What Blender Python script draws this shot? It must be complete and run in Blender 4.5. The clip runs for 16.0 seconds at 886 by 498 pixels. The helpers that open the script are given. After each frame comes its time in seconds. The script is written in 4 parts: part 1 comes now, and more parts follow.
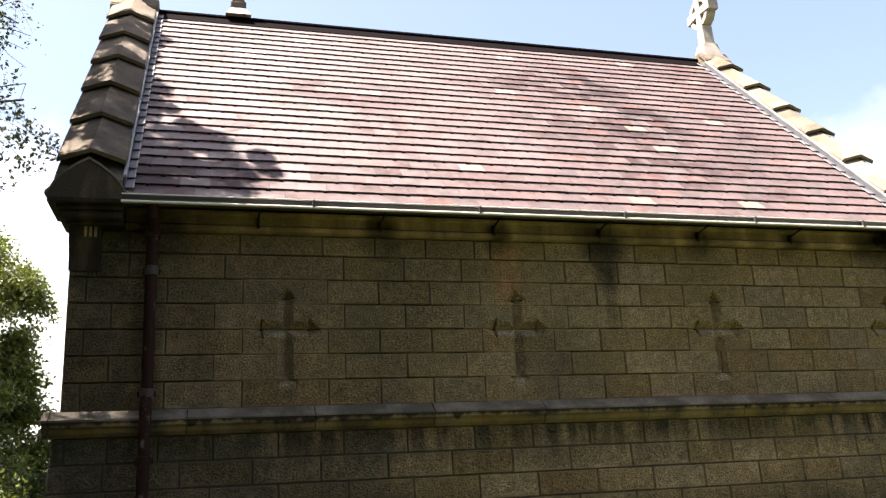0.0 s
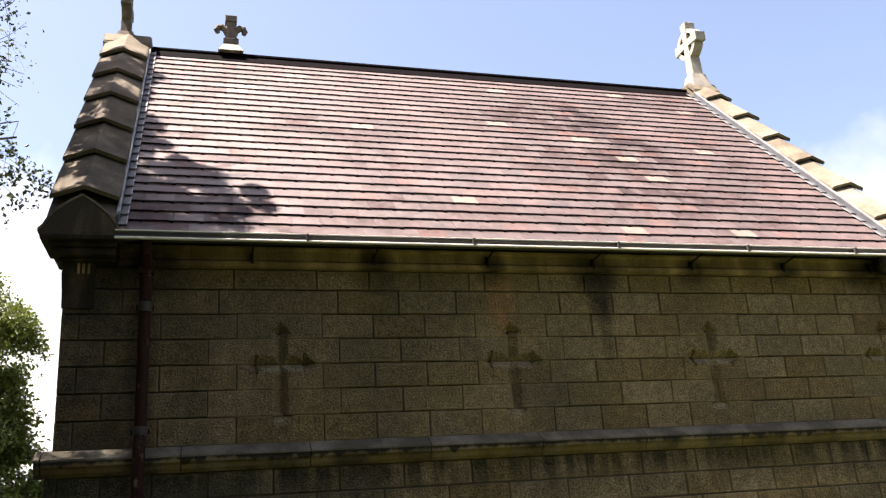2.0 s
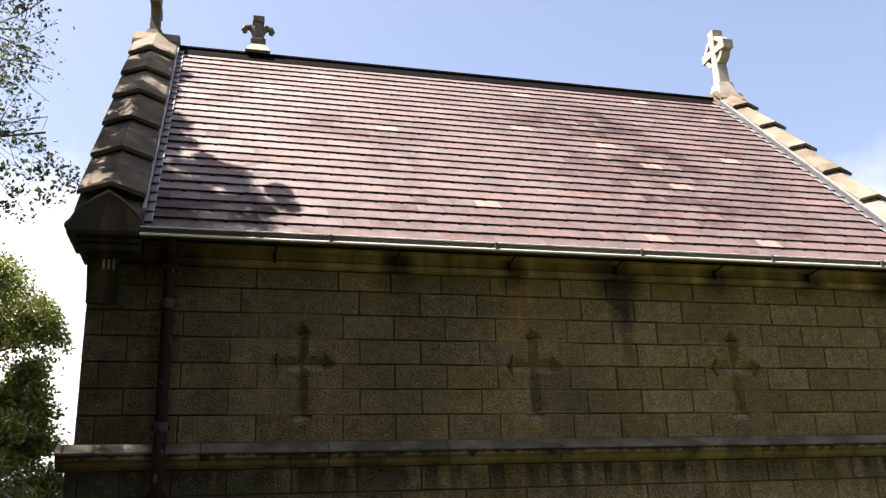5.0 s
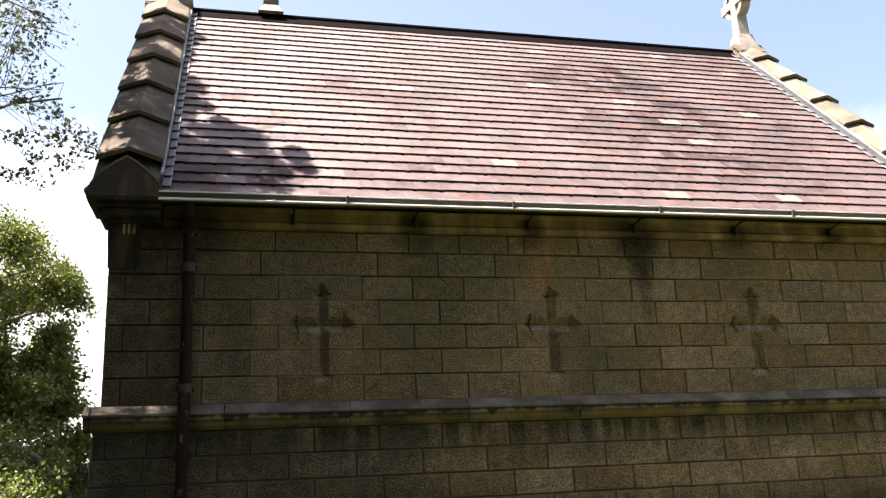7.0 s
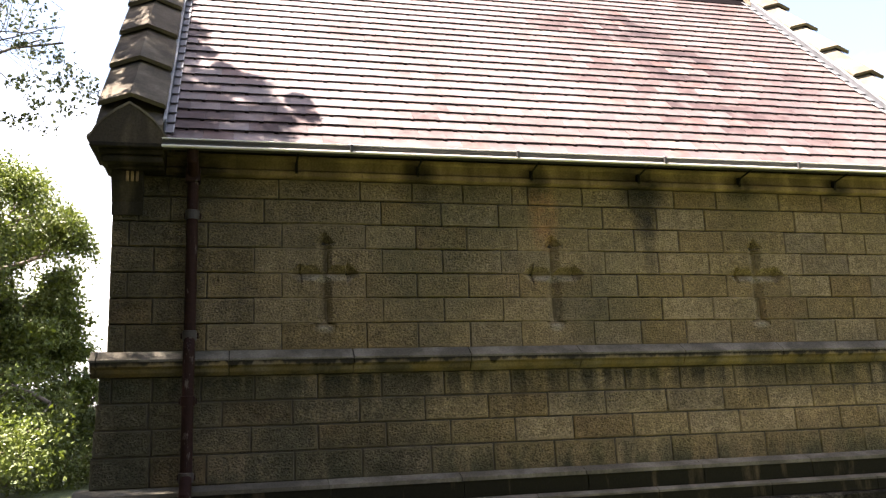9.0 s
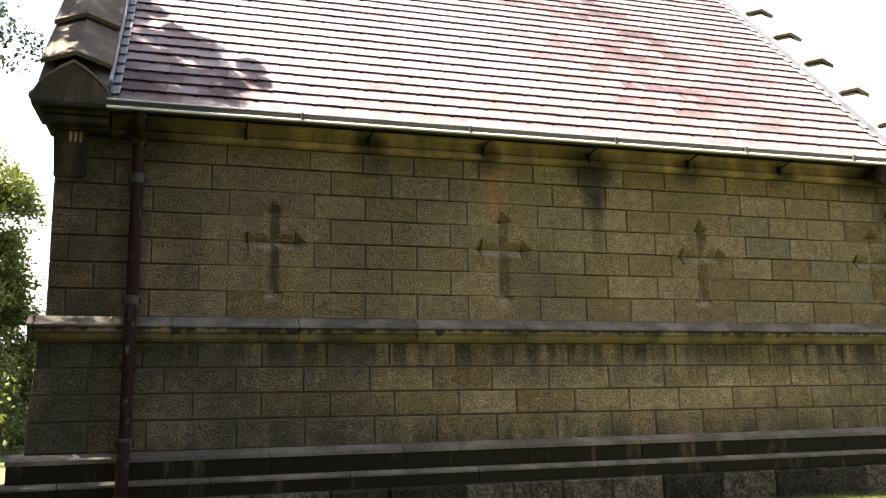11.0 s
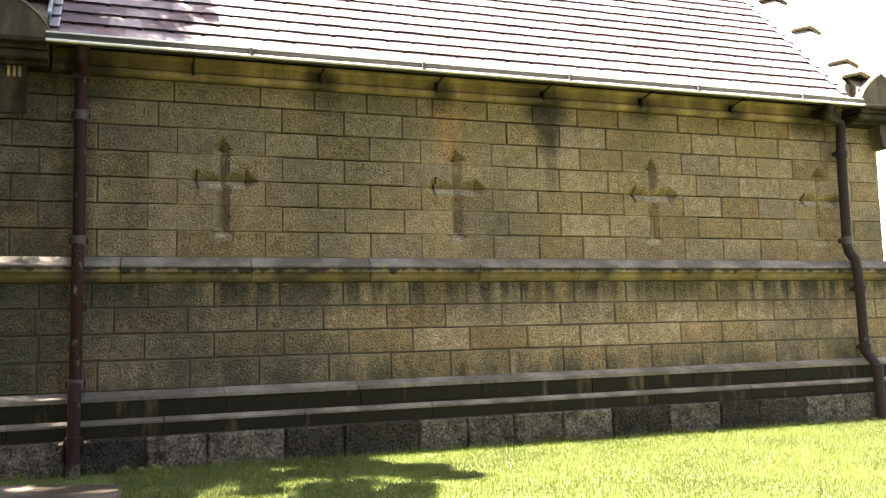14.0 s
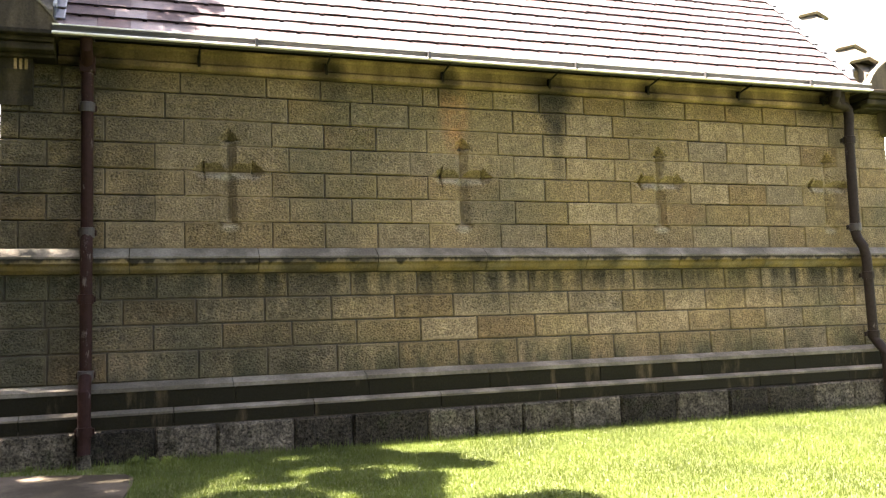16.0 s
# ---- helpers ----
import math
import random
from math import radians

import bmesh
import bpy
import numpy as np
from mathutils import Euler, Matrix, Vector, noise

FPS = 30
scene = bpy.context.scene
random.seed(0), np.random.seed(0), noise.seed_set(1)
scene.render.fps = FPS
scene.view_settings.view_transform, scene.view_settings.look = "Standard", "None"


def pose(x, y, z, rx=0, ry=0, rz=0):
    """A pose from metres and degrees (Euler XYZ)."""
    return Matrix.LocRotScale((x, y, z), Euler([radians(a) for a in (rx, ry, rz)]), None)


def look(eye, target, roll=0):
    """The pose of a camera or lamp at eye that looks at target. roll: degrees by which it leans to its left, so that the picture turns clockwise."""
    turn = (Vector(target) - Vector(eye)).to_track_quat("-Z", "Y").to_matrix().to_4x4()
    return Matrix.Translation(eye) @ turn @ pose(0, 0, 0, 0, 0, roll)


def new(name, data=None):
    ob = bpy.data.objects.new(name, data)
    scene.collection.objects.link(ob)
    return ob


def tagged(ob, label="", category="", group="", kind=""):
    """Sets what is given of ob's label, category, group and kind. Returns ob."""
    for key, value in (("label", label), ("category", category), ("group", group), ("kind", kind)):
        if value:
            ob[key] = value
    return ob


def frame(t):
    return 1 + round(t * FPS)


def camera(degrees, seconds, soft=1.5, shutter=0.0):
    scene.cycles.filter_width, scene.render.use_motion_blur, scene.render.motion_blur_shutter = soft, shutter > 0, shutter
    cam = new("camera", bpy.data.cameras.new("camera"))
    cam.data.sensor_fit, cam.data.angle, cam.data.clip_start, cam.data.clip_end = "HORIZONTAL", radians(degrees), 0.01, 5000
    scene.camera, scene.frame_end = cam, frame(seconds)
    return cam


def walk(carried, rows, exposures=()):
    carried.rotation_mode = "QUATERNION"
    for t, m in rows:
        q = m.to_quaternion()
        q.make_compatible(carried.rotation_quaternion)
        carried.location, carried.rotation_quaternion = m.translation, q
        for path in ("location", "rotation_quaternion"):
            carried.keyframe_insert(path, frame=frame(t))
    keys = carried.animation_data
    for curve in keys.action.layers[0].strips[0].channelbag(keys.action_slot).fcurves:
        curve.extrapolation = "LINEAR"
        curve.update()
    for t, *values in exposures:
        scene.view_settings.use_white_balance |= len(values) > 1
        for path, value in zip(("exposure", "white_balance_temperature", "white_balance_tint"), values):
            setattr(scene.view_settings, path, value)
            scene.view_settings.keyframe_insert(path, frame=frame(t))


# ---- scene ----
cam = camera(54.3, 16.0, soft=1.35)

PATH = [
    (0, (0.784, -9.563, 1.377), (1.315, -7.707, 1.898), -2.9),
    (0.5, (0.779, -9.561, 1.384), (1.322, -7.711, 1.915), -2.9),
    (1, (0.768, -9.562, 1.388), (1.321, -7.721, 1.94), -3.0),
    (1.5, (0.771, -9.565, 1.386), (1.324, -7.732, 1.962), -3.5),
    (2, (0.766, -9.558, 1.388), (1.312, -7.727, 1.978), -3.8),
    (2.5, (0.758, -9.555, 1.391), (1.294, -7.725, 1.991), -4.0),
    (3, (0.757, -9.551, 1.392), (1.286, -7.721, 2.002), -3.4),
    (3.5, (0.753, -9.546, 1.389), (1.279, -7.718, 2.007), -3.2),
    (4, (0.748, -9.538, 1.388), (1.269, -7.706, 2.001), -2.7),
    (6.5, (0.732, -9.563, 1.414), (1.207, -7.699, 1.961), -2.2),
    (7, (0.737, -9.56, 1.406), (1.202, -7.683, 1.915), -2.6),
    (7.5, (0.74, -9.559, 1.407), (1.197, -7.669, 1.876), -2.9),
    (8, (0.734, -9.561, 1.41), (1.183, -7.664, 1.859), -3.1),
    (8.5, (0.732, -9.564, 1.415), (1.174, -7.659, 1.831), -2.5),
    (11, (0.84, -9.592, 1.401), (1.394, -7.699, 1.733), -0.8),
    (11.5, (0.858, -9.597, 1.404), (1.424, -7.698, 1.68), -0.9),
    (12, (0.877, -9.599, 1.407), (1.46, -7.699, 1.629), -1.3),
    (12.5, (0.888, -9.602, 1.41), (1.506, -7.71, 1.605), -1.5),
    (13, (0.898, -9.601, 1.417), (1.536, -7.713, 1.584), -1.5),
    (13.5, (0.897, -9.6, 1.421), (1.553, -7.717, 1.57), -1.6),
    (14, (0.891, -9.6, 1.418), (1.541, -7.717, 1.604), -1.3),
    (14.5, (0.882, -9.61, 1.415), (1.529, -7.73, 1.635), -1.3),
    (15, (0.884, -9.615, 1.413), (1.519, -7.731, 1.632), -1.3),
    (15.5, (0.889, -9.608, 1.41), (1.526, -7.724, 1.617), -1.6),
    (16, (0.881, -9.596, 1.402), (1.517, -7.707, 1.567), -1.7),
]
EXPOSURES = [(t, e, 7000, 18) for t, e in ((0, 2.93), (3.5, 2.5), (7, 2.85), (8.5, 3.36), (11, 3.66), (11.5, 4.14), (12.2, 4.58), (16, 4.64))]
walk(cam, [(t, look(eye, target, roll)) for t, eye, target, roll in PATH], EXPOSURES)

# ---- light: high sun from the west end, clear sky ----
SUN_TO = Vector((-0.405, 0.012, 0.914)).normalized()
world = bpy.data.worlds.new("sky")
scene.world = world
world.use_nodes = True
wn = world.node_tree.nodes
sky = wn.new("ShaderNodeTexSky")
sky.sky_type = "NISHITA"
sky.sun_disc = False
sky.sun_elevation = math.asin(SUN_TO.z)
sky.sun_rotation = math.atan2(SUN_TO.x, SUN_TO.y)
sky.dust_density = 2.7
sky.ozone_density = 0.6
# thin bright cloud, thickest low down
wl = world.node_tree.links
way = wn.new("ShaderNodeTexCoord").outputs["Generated"]
puff = wn.new("ShaderNodeTexNoise")
puff.inputs["Scale"].default_value = 2.6
puff.inputs["Detail"].default_value = 6.0
puff.inputs["Roughness"].default_value = 0.6
wl.new(way, puff.inputs["Vector"])
split = wn.new("ShaderNodeSeparateXYZ")
wl.new(way, split.inputs[0])
low = wn.new("ShaderNodeMapRange")
for key, v in (("From Min", 0.12), ("From Max", 0.5), ("To Min", 0.4), ("To Max", -0.35)):
    low.inputs[key].default_value = v
wl.new(split.outputs[2], low.inputs["Value"])
both = wn.new("ShaderNodeMath")
wl.new(puff.outputs["Fac"], both.inputs[0])
wl.new(low.outputs["Result"], both.inputs[1])
cover = wn.new("ShaderNodeMapRange")
for key, v in (("From Min", 0.38), ("From Max", 0.76), ("To Min", 0.0), ("To Max", 0.9)):
    cover.inputs[key].default_value = v
wl.new(both.outputs[0], cover.inputs["Value"])
cloud = wn.new("ShaderNodeHueSaturation")
cloud.inputs["Saturation"].default_value = 0.12
cloud.inputs["Value"].default_value = 1.55
wl.new(sky.outputs[0], cloud.inputs["Color"])
air = wn.new("ShaderNodeMix")
air.data_type = "RGBA"
wl.new(cover.outputs["Result"], air.inputs["Factor"])
wl.new(sky.outputs[0], air.inputs["A"])
wl.new(cloud.outputs["Color"], air.inputs["B"])
wl.new(air.outputs["Result"], wn["Background"].inputs["Color"])
wn["Background"].inputs["Strength"].default_value = 0.051
sun = new("sun", bpy.data.lights.new("sun", "SUN"))
sun.data.energy = 5.0
sun.data.angle = radians(0.55)
sun.data.color = (1.0, 0.955, 0.89)
sun.matrix_world = look(SUN_TO * 40, (0, 0, 0))


# ---- materials ----
class Mat:
    """A small builder for node materials on world-space coordinates."""

    def __init__(self, name, rough=0.8, metal=0.0, spec=0.5):
        self.m = bpy.data.materials.new(name)
        self.m.use_nodes = True
        self.t = self.m.node_tree
        self.b = self.t.nodes["Principled BSDF"]
        self.b.inputs["Roughness"].default_value = rough
        self.b.inputs["Metallic"].default_value = metal
        self.b.inputs["Specular IOR Level"].default_value = spec
        self.pos = self.t.nodes.new("ShaderNodeNewGeometry").outputs["Position"]

    def put(self, value, socket):
        if hasattr(value, "is_linked"):
            self.t.links.new(value, socket)
        else:
            socket.default_value = value

    def noise(self, scale, detail=4.0, rough=0.55, stretch=None, shift=(0, 0, 0)):
        n = self.t.nodes.new("ShaderNodeTexNoise")
        n.inputs["Scale"].default_value = scale
        n.inputs["Detail"].default_value = detail
        n.inputs["Roughness"].default_value = rough
        mp = self.t.nodes.new("ShaderNodeMapping")
        mp.inputs["Scale"].default_value = stretch or (1, 1, 1)
        mp.inputs["Location"].default_value = shift
        self.t.links.new(self.pos, mp.inputs["Vector"])
        self.t.links.new(mp.outputs[0], n.inputs["Vector"])
        return n.outputs["Fac"]

    def voronoi(self, scale, feature="F1"):
        n = self.t.nodes.new("ShaderNodeTexVoronoi")
        n.feature = feature
        n.inputs["Scale"].default_value = scale
        self.t.links.new(self.pos, n.inputs["Vector"])
        return n.outputs["Distance"]

    def ramp(self, fac, lo, hi, a=0.0, b=1.0):
        n = self.t.nodes.new("ShaderNodeMapRange")
        n.clamp = True
        for key, v in (("From Min", lo), ("From Max", hi), ("To Min", a), ("To Max", b)):
            n.inputs[key].default_value = v
        self.t.links.new(fac, n.inputs["Value"])
        return n.outputs["Result"]

    def math(self, op, a, b=0.0):
        n = self.t.nodes.new("ShaderNodeMath")
        n.operation = op
        self.put(a, n.inputs[0])
        self.put(b, n.inputs[1])
        return n.outputs[0]

    def mix(self, fac, a, b, mode="MIX"):
        n = self.t.nodes.new("ShaderNodeMix")
        n.data_type = "RGBA"
        n.blend_type = mode
        self.put(fac, n.inputs["Factor"])
        self.put((*a, 1) if isinstance(a, tuple) else a, n.inputs["A"])
        self.put((*b, 1) if isinstance(b, tuple) else b, n.inputs["B"])
        return n.outputs["Result"]

    def random(self):
        return self.t.nodes.new("ShaderNodeObjectInfo").outputs["Random"]

    def island(self):
        n = self.t.nodes.new("ShaderNodeNewGeometry")
        return n.outputs["Random Per Island"]

    def xyz(self):
        n = self.t.nodes.new("ShaderNodeSeparateXYZ")
        self.t.links.new(self.pos, n.inputs[0])
        return n.outputs

    def spot(self, x, z, rx, rz):
        """1 at (x, z), falling to 0 at the radii."""
        o = self.xyz()
        dx = self.math("POWER", self.math("ABSOLUTE", self.math("DIVIDE", self.math("SUBTRACT", o[0], x), rx)), 2.0)
        dz = self.math("POWER", self.math("ABSOLUTE", self.math("DIVIDE", self.math("SUBTRACT", o[2], z), rz)), 2.0)
        return self.ramp(self.math("ADD", dx, dz), 0.1, 1.0, 1.0, 0.0)

    def hue(self, color, value, sat=1.0):
        n = self.t.nodes.new("ShaderNodeHueSaturation")
        self.put(value, n.inputs["Value"])
        self.put(sat, n.inputs["Saturation"])
        self.put((*color, 1) if isinstance(color, tuple) else color, n.inputs["Color"])
        return n.outputs["Color"]

    def done(self, color, bump=None, strength=0.3, distance=0.01, rough=None):
        self.put((*color, 1) if isinstance(color, tuple) else color, self.b.inputs["Base Color"])
        if rough is not None:
            self.put(rough, self.b.inputs["Roughness"])
        if bump is not None:
            n = self.t.nodes.new("ShaderNodeBump")
            n.inputs["Strength"].default_value = strength
            n.inputs["Distance"].default_value = distance
            self.t.links.new(bump, n.inputs["Height"])
            self.t.links.new(n.outputs[0], self.b.inputs["Normal"])
        return self.m


def stone_wall(name, pecked):
    k = Mat(name, 0.9, spec=0.1)
    base = k.mix(k.ramp(k.noise(1.1, 3), 0.35, 0.68), (0.136, 0.099, 0.055), (0.186, 0.137, 0.076))
    base = k.hue(base, k.ramp(k.random(), 0, 1, 0.82, 1.18), k.ramp(k.random(), 0, 1, 1.1, 0.88))
    # rusty and grey blotches
    base = k.mix(k.ramp(k.noise(0.9, 3, shift=(7, 0, 3)), 0.6, 0.78, 0, 0.3), base, (0.15, 0.09, 0.05))
    base = k.mix(k.ramp(k.noise(0.7, 4, shift=(2, 9, 1)), 0.48, 0.72, 0, 0.75), base, (0.07, 0.063, 0.04))
    # rust under a gutter joint, soot round the brackets
    rust = k.math("MULTIPLY", k.spot(4.3, 3.85, 0.22, 0.55), k.ramp(k.noise(5, 3), 0.3, 0.6))
    base = k.mix(k.math("MULTIPLY", rust, 0.55), base, (0.30, 0.13, 0.06))
    ragged = k.ramp(k.noise(4, 4), 0.3, 0.6, 0.55, 1.0)
    for x, z, rx, rz, f in ((5.6, 4.12, 0.42, 0.28, 0.97), (5.62, 3.85, 0.2, 0.42, 0.92), (5.66, 3.4, 0.1, 0.45, 0.55), (2.77, 4.15, 0.35, 0.3, 0.6), (0.25, 4.1, 0.55, 0.35, 0.9), (-0.35, 3.95, 0.4, 0.6, 0.8), (0.22, 3.2, 0.2, 1.1, 0.6), (4.2, 4.18, 0.25, 0.2, 0.7),
                            (7.0, 4.2, 0.3, 0.25, 0.8), (8.3, 4.2, 0.2, 0.2, 0.6), (9.7, 4.2, 0.5, 0.3, 0.85)):
        base = k.mix(k.math("MULTIPLY", k.math("MULTIPLY", k.spot(x, z, rx, rz), ragged), f), base, (0.022, 0.02, 0.016))
    # black runs under the string course and above the plinth
    o = k.xyz()
    runs = k.ramp(k.noise(3.0, 4, stretch=(1.6, 1, 0.12)), 0.36, 0.54)
    under = k.math("MULTIPLY", k.ramp(o[2], 1.5, 1.9), k.ramp(o[2], 2.0, 2.02, 1, 0))
    base = k.mix(k.math("MULTIPLY", k.math("MULTIPLY", runs, under), 0.92), base, (0.025, 0.022, 0.015))
    low = k.math("MULTIPLY", k.ramp(o[2], 0.9, 1.3, 1, 0), k.ramp(k.noise(3.5, 4, stretch=(1, 1, 0.3)), 0.36, 0.56))
    base = k.mix(k.math("MULTIPLY", low, 0.92), base, (0.038, 0.038, 0.021))
    # grime plus painted tree shade, both darkening the colour towards the west end
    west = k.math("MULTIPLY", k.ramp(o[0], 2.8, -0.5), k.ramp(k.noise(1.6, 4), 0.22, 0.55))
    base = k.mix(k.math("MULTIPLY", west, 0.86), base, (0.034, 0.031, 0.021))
    # painted shade on the lower courses, fading out eastwards
    foot = k.math("MULTIPLY", k.math("MULTIPLY", k.ramp(o[0], 5.0, 1.0), k.ramp(o[2], 2.0, 1.9)), k.ramp(k.noise(0.9, 4, shift=(3, 3, 8)), 0.3, 0.58))
    base = k.mix(k.math("MULTIPLY", foot, 0.65), base, (0.036, 0.037, 0.024))
    # yellow-green algae on the damp courses
    algae = k.math("MULTIPLY", k.ramp(k.noise(0.8, 4, shift=(11, 0, 6)), 0.46, 0.66), k.ramp(o[0], 2.0, 5.0))
    base = k.mix(k.math("MULTIPLY", algae, 0.28), base, (0.13, 0.105, 0.04))
    # soot and rust on single stones
    base = k.mix(k.ramp(k.random(), 0.86, 0.9, 0, 0.4), base, (0.06, 0.048, 0.03))
    base = k.mix(k.math("MULTIPLY", k.ramp(k.random(), 0.06, 0.04, 0, 0.25), k.ramp(k.noise(2.5, 3), 0.4, 0.6)), base, (0.125, 0.074, 0.04))
    # paler patches below the cut arms and feet of the crosses
    for x in (1.665, 4.385, 7.095, 9.80):
        for z, rx, rz in ((3.045, 0.36, 0.055), (2.47, 0.12, 0.055)):
            base = k.mix(k.math("MULTIPLY", k.spot(x, z, rx, rz), k.ramp(k.noise(6, 3), 0.35, 0.6, 0.3, 0.7)), base, (0.2, 0.175, 0.13))
    grain = k.noise(38, 5, 0.7)
    peck = k.ramp(k.noise(44, 2, 0.5, shift=(3, 1, 2), stretch=(1, 1, 1.25)), 0.32, 0.62)
    base = k.hue(base, k.ramp(k.noise(9, 4, 0.65, shift=(8, 2, 5)), 0.3, 0.7, 0.74, 1.26))
    if not pecked:
        base = k.hue(base, k.ramp(grain, 0.3, 0.7, 0.75, 1.3))
        return k.done(base, grain, 0.5, 0.008)
    base = k.hue(base, k.ramp(peck, 0.0, 1.0, 0.62, 1.32))
    base = k.hue(base, k.ramp(grain, 0.32, 0.68, 0.72, 1.32))
    return k.done(base, k.math("ADD", k.math("MULTIPLY", grain, 0.6), peck), 0.9, 0.014)


def stone_trim(name, light, dark, amount=0.5, lichen=0.0, streak=(1.2, 1, 0.25), soot=()):
    k = Mat(name, 0.88, spec=0.06)
    base = k.mix(k.ramp(k.noise(2.2, 5, stretch=streak), 0.5 - amount * 0.35, 0.72 - amount * 0.35), light, dark)
    if lichen:
        base = k.mix(k.ramp(k.noise(2.6, 4, shift=(4, 2, 0)), 0.42, 0.62, 0, lichen), base, (0.16, 0.108, 0.035))
    if lichen > 0.1:
        z = k.xyz()[2]
        drip = k.math("ADD", k.ramp(z, 2.03, 2.13, -0.2, 0.28), k.noise(5, 4, shift=(2, 2, 2), stretch=(1.5, 1, 0.2)))
        base = k.mix(k.ramp(drip, 0.55, 0.7, 0, 0.95), base, (0.016, 0.014, 0.011))
    for x, z, rx, rz, f in soot:
        blot = k.math("MULTIPLY", k.spot(x, z, rx, rz), k.ramp(k.noise(4, 4), 0.3, 0.6, 0.5, f))
        base = k.mix(blot, base, (0.018, 0.016, 0.013))
    grain = k.noise(45, 4, 0.7)
    base = k.hue(base, k.ramp(grain, 0.3, 0.7, 0.75, 1.25))
    return k.done(base, grain, 0.45, 0.008)


def stone_base(name, tone):
    k = Mat(name, 0.92, spec=0.06)
    light = tuple(0.115 * tone * c for c in (1.0, 0.88, 0.66))
    base = k.mix(k.ramp(k.noise(7.5, 5, 0.65), 0.4, 0.62, 0, 0.7), light, (0.016, 0.014, 0.01))
    base = k.hue(base, k.ramp(k.random(), 0, 1, 0.75, 1.2))
    base = k.mix(k.ramp(k.noise(5, 4, shift=(9, 3, 1)), 0.58, 0.72, 0, 0.5), base, (0.028, 0.036, 0.016))
    chip = k.noise(34, 4, 0.75)
    base = k.hue(base, k.ramp(chip, 0.36, 0.64, 0.2, 1.7))
    return k.done(base, chip, 1.0, 0.05)


def coping_stone(name, soot):
    k = Mat(name, 0.9, spec=0.1)
    base = k.mix(k.ramp(k.noise(1.8, 5), 0.35, 0.65), (0.19, 0.163, 0.123), (0.11, 0.091, 0.067))
    base = k.mix(k.ramp(k.noise(4.5, 4, shift=(3, 3, 3)), 0.52, 0.7, 0, 0.5), base, (0.065, 0.055, 0.04))
    # dark mix: soot, and on the west coping painted tree shade as well
    if soot:
        base = k.mix(k.ramp(k.noise(2.2, 4, 0.6, shift=(1, 7, 2)), 0.36, 0.6, 0.3 * soot, soot), base, (0.05, 0.042, 0.033))
    base = k.hue(base, k.ramp(k.random(), 0, 1, 0.85, 1.12))
    grain = k.noise(40, 4, 0.7)
    base = k.hue(base, k.ramp(grain, 0.3, 0.7, 0.82, 1.18))
    return k.done(base, grain, 0.5, 0.01)


def tile_clay(joined):
    k = Mat("glazed_red_roof_tile" + ("_field" if joined else ""), 0.5, spec=0.95)
    rnd = k.island() if joined else k.random()
    other = k.math("FRACT", k.math("MULTIPLY", rnd, 7.3))
    third = k.math("FRACT", k.math("MULTIPLY", rnd, 17.0))
    base = k.mix(rnd, (0.068, 0.047, 0.044), (0.092, 0.061, 0.057))
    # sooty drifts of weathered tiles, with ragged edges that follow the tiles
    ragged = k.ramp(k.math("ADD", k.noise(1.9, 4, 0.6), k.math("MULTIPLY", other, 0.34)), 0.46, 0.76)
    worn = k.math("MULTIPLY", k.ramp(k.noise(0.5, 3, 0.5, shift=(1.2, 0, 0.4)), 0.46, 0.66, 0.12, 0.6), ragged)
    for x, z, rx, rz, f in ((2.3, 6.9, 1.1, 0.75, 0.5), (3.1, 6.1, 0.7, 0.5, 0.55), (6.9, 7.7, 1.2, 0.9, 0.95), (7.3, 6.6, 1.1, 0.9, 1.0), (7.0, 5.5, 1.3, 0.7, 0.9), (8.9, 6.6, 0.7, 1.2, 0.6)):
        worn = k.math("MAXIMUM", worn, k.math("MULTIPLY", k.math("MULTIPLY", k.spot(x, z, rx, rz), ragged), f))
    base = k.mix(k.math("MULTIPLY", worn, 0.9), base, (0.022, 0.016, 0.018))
    # redder and paler replacement tiles
    red = k.ramp(third, 0.9, 0.92)
    base = k.mix(k.math("MULTIPLY", red, 0.3), base, (0.13, 0.07, 0.06))
    fresh = k.ramp(rnd, 0.982, 0.985)
    base = k.mix(k.math("MULTIPLY", fresh, 0.6), base, (0.2, 0.155, 0.125))
    base = k.hue(base, k.ramp(k.noise(9, 4, 0.65), 0.3, 0.7, 0.72, 1.28))
    base = k.hue(base, k.ramp(other, 0, 1, 0.8, 1.2))
    rough = k.math("ADD", k.ramp(k.noise(1.3, 3, shift=(5, 5, 5)), 0.35, 0.7, 0.48, 0.6), k.math("MULTIPLY", third, 0.1))
    rough = k.math("ADD", rough, k.math("MULTIPLY", worn, 0.16))
    gloss = k.math("SUBTRACT", k.ramp(other, 0, 1, 0.74, 0.52), k.math("ADD", k.math("MULTIPLY", worn, 0.75), k.math("MULTIPLY", red, 0.08)))
    k.put(k.math("MAXIMUM", gloss, 0.1), k.b.inputs["Specular IOR Level"])
    return k.done(base, k.noise(30, 3), 0.14, 0.01, rough)


def plain(name, color, rough, metal=0.0, var=0.2, scale=8.0, bump=0.15, spec=0.5):
    k = Mat(name, rough, metal, spec)
    n = k.noise(scale, 4, 0.6)
    c = k.hue(color, k.ramp(n, 0.3, 0.7, 1 - var, 1 + var))
    return k.done(c, k.noise(scale * 6, 3), bump, 0.005)


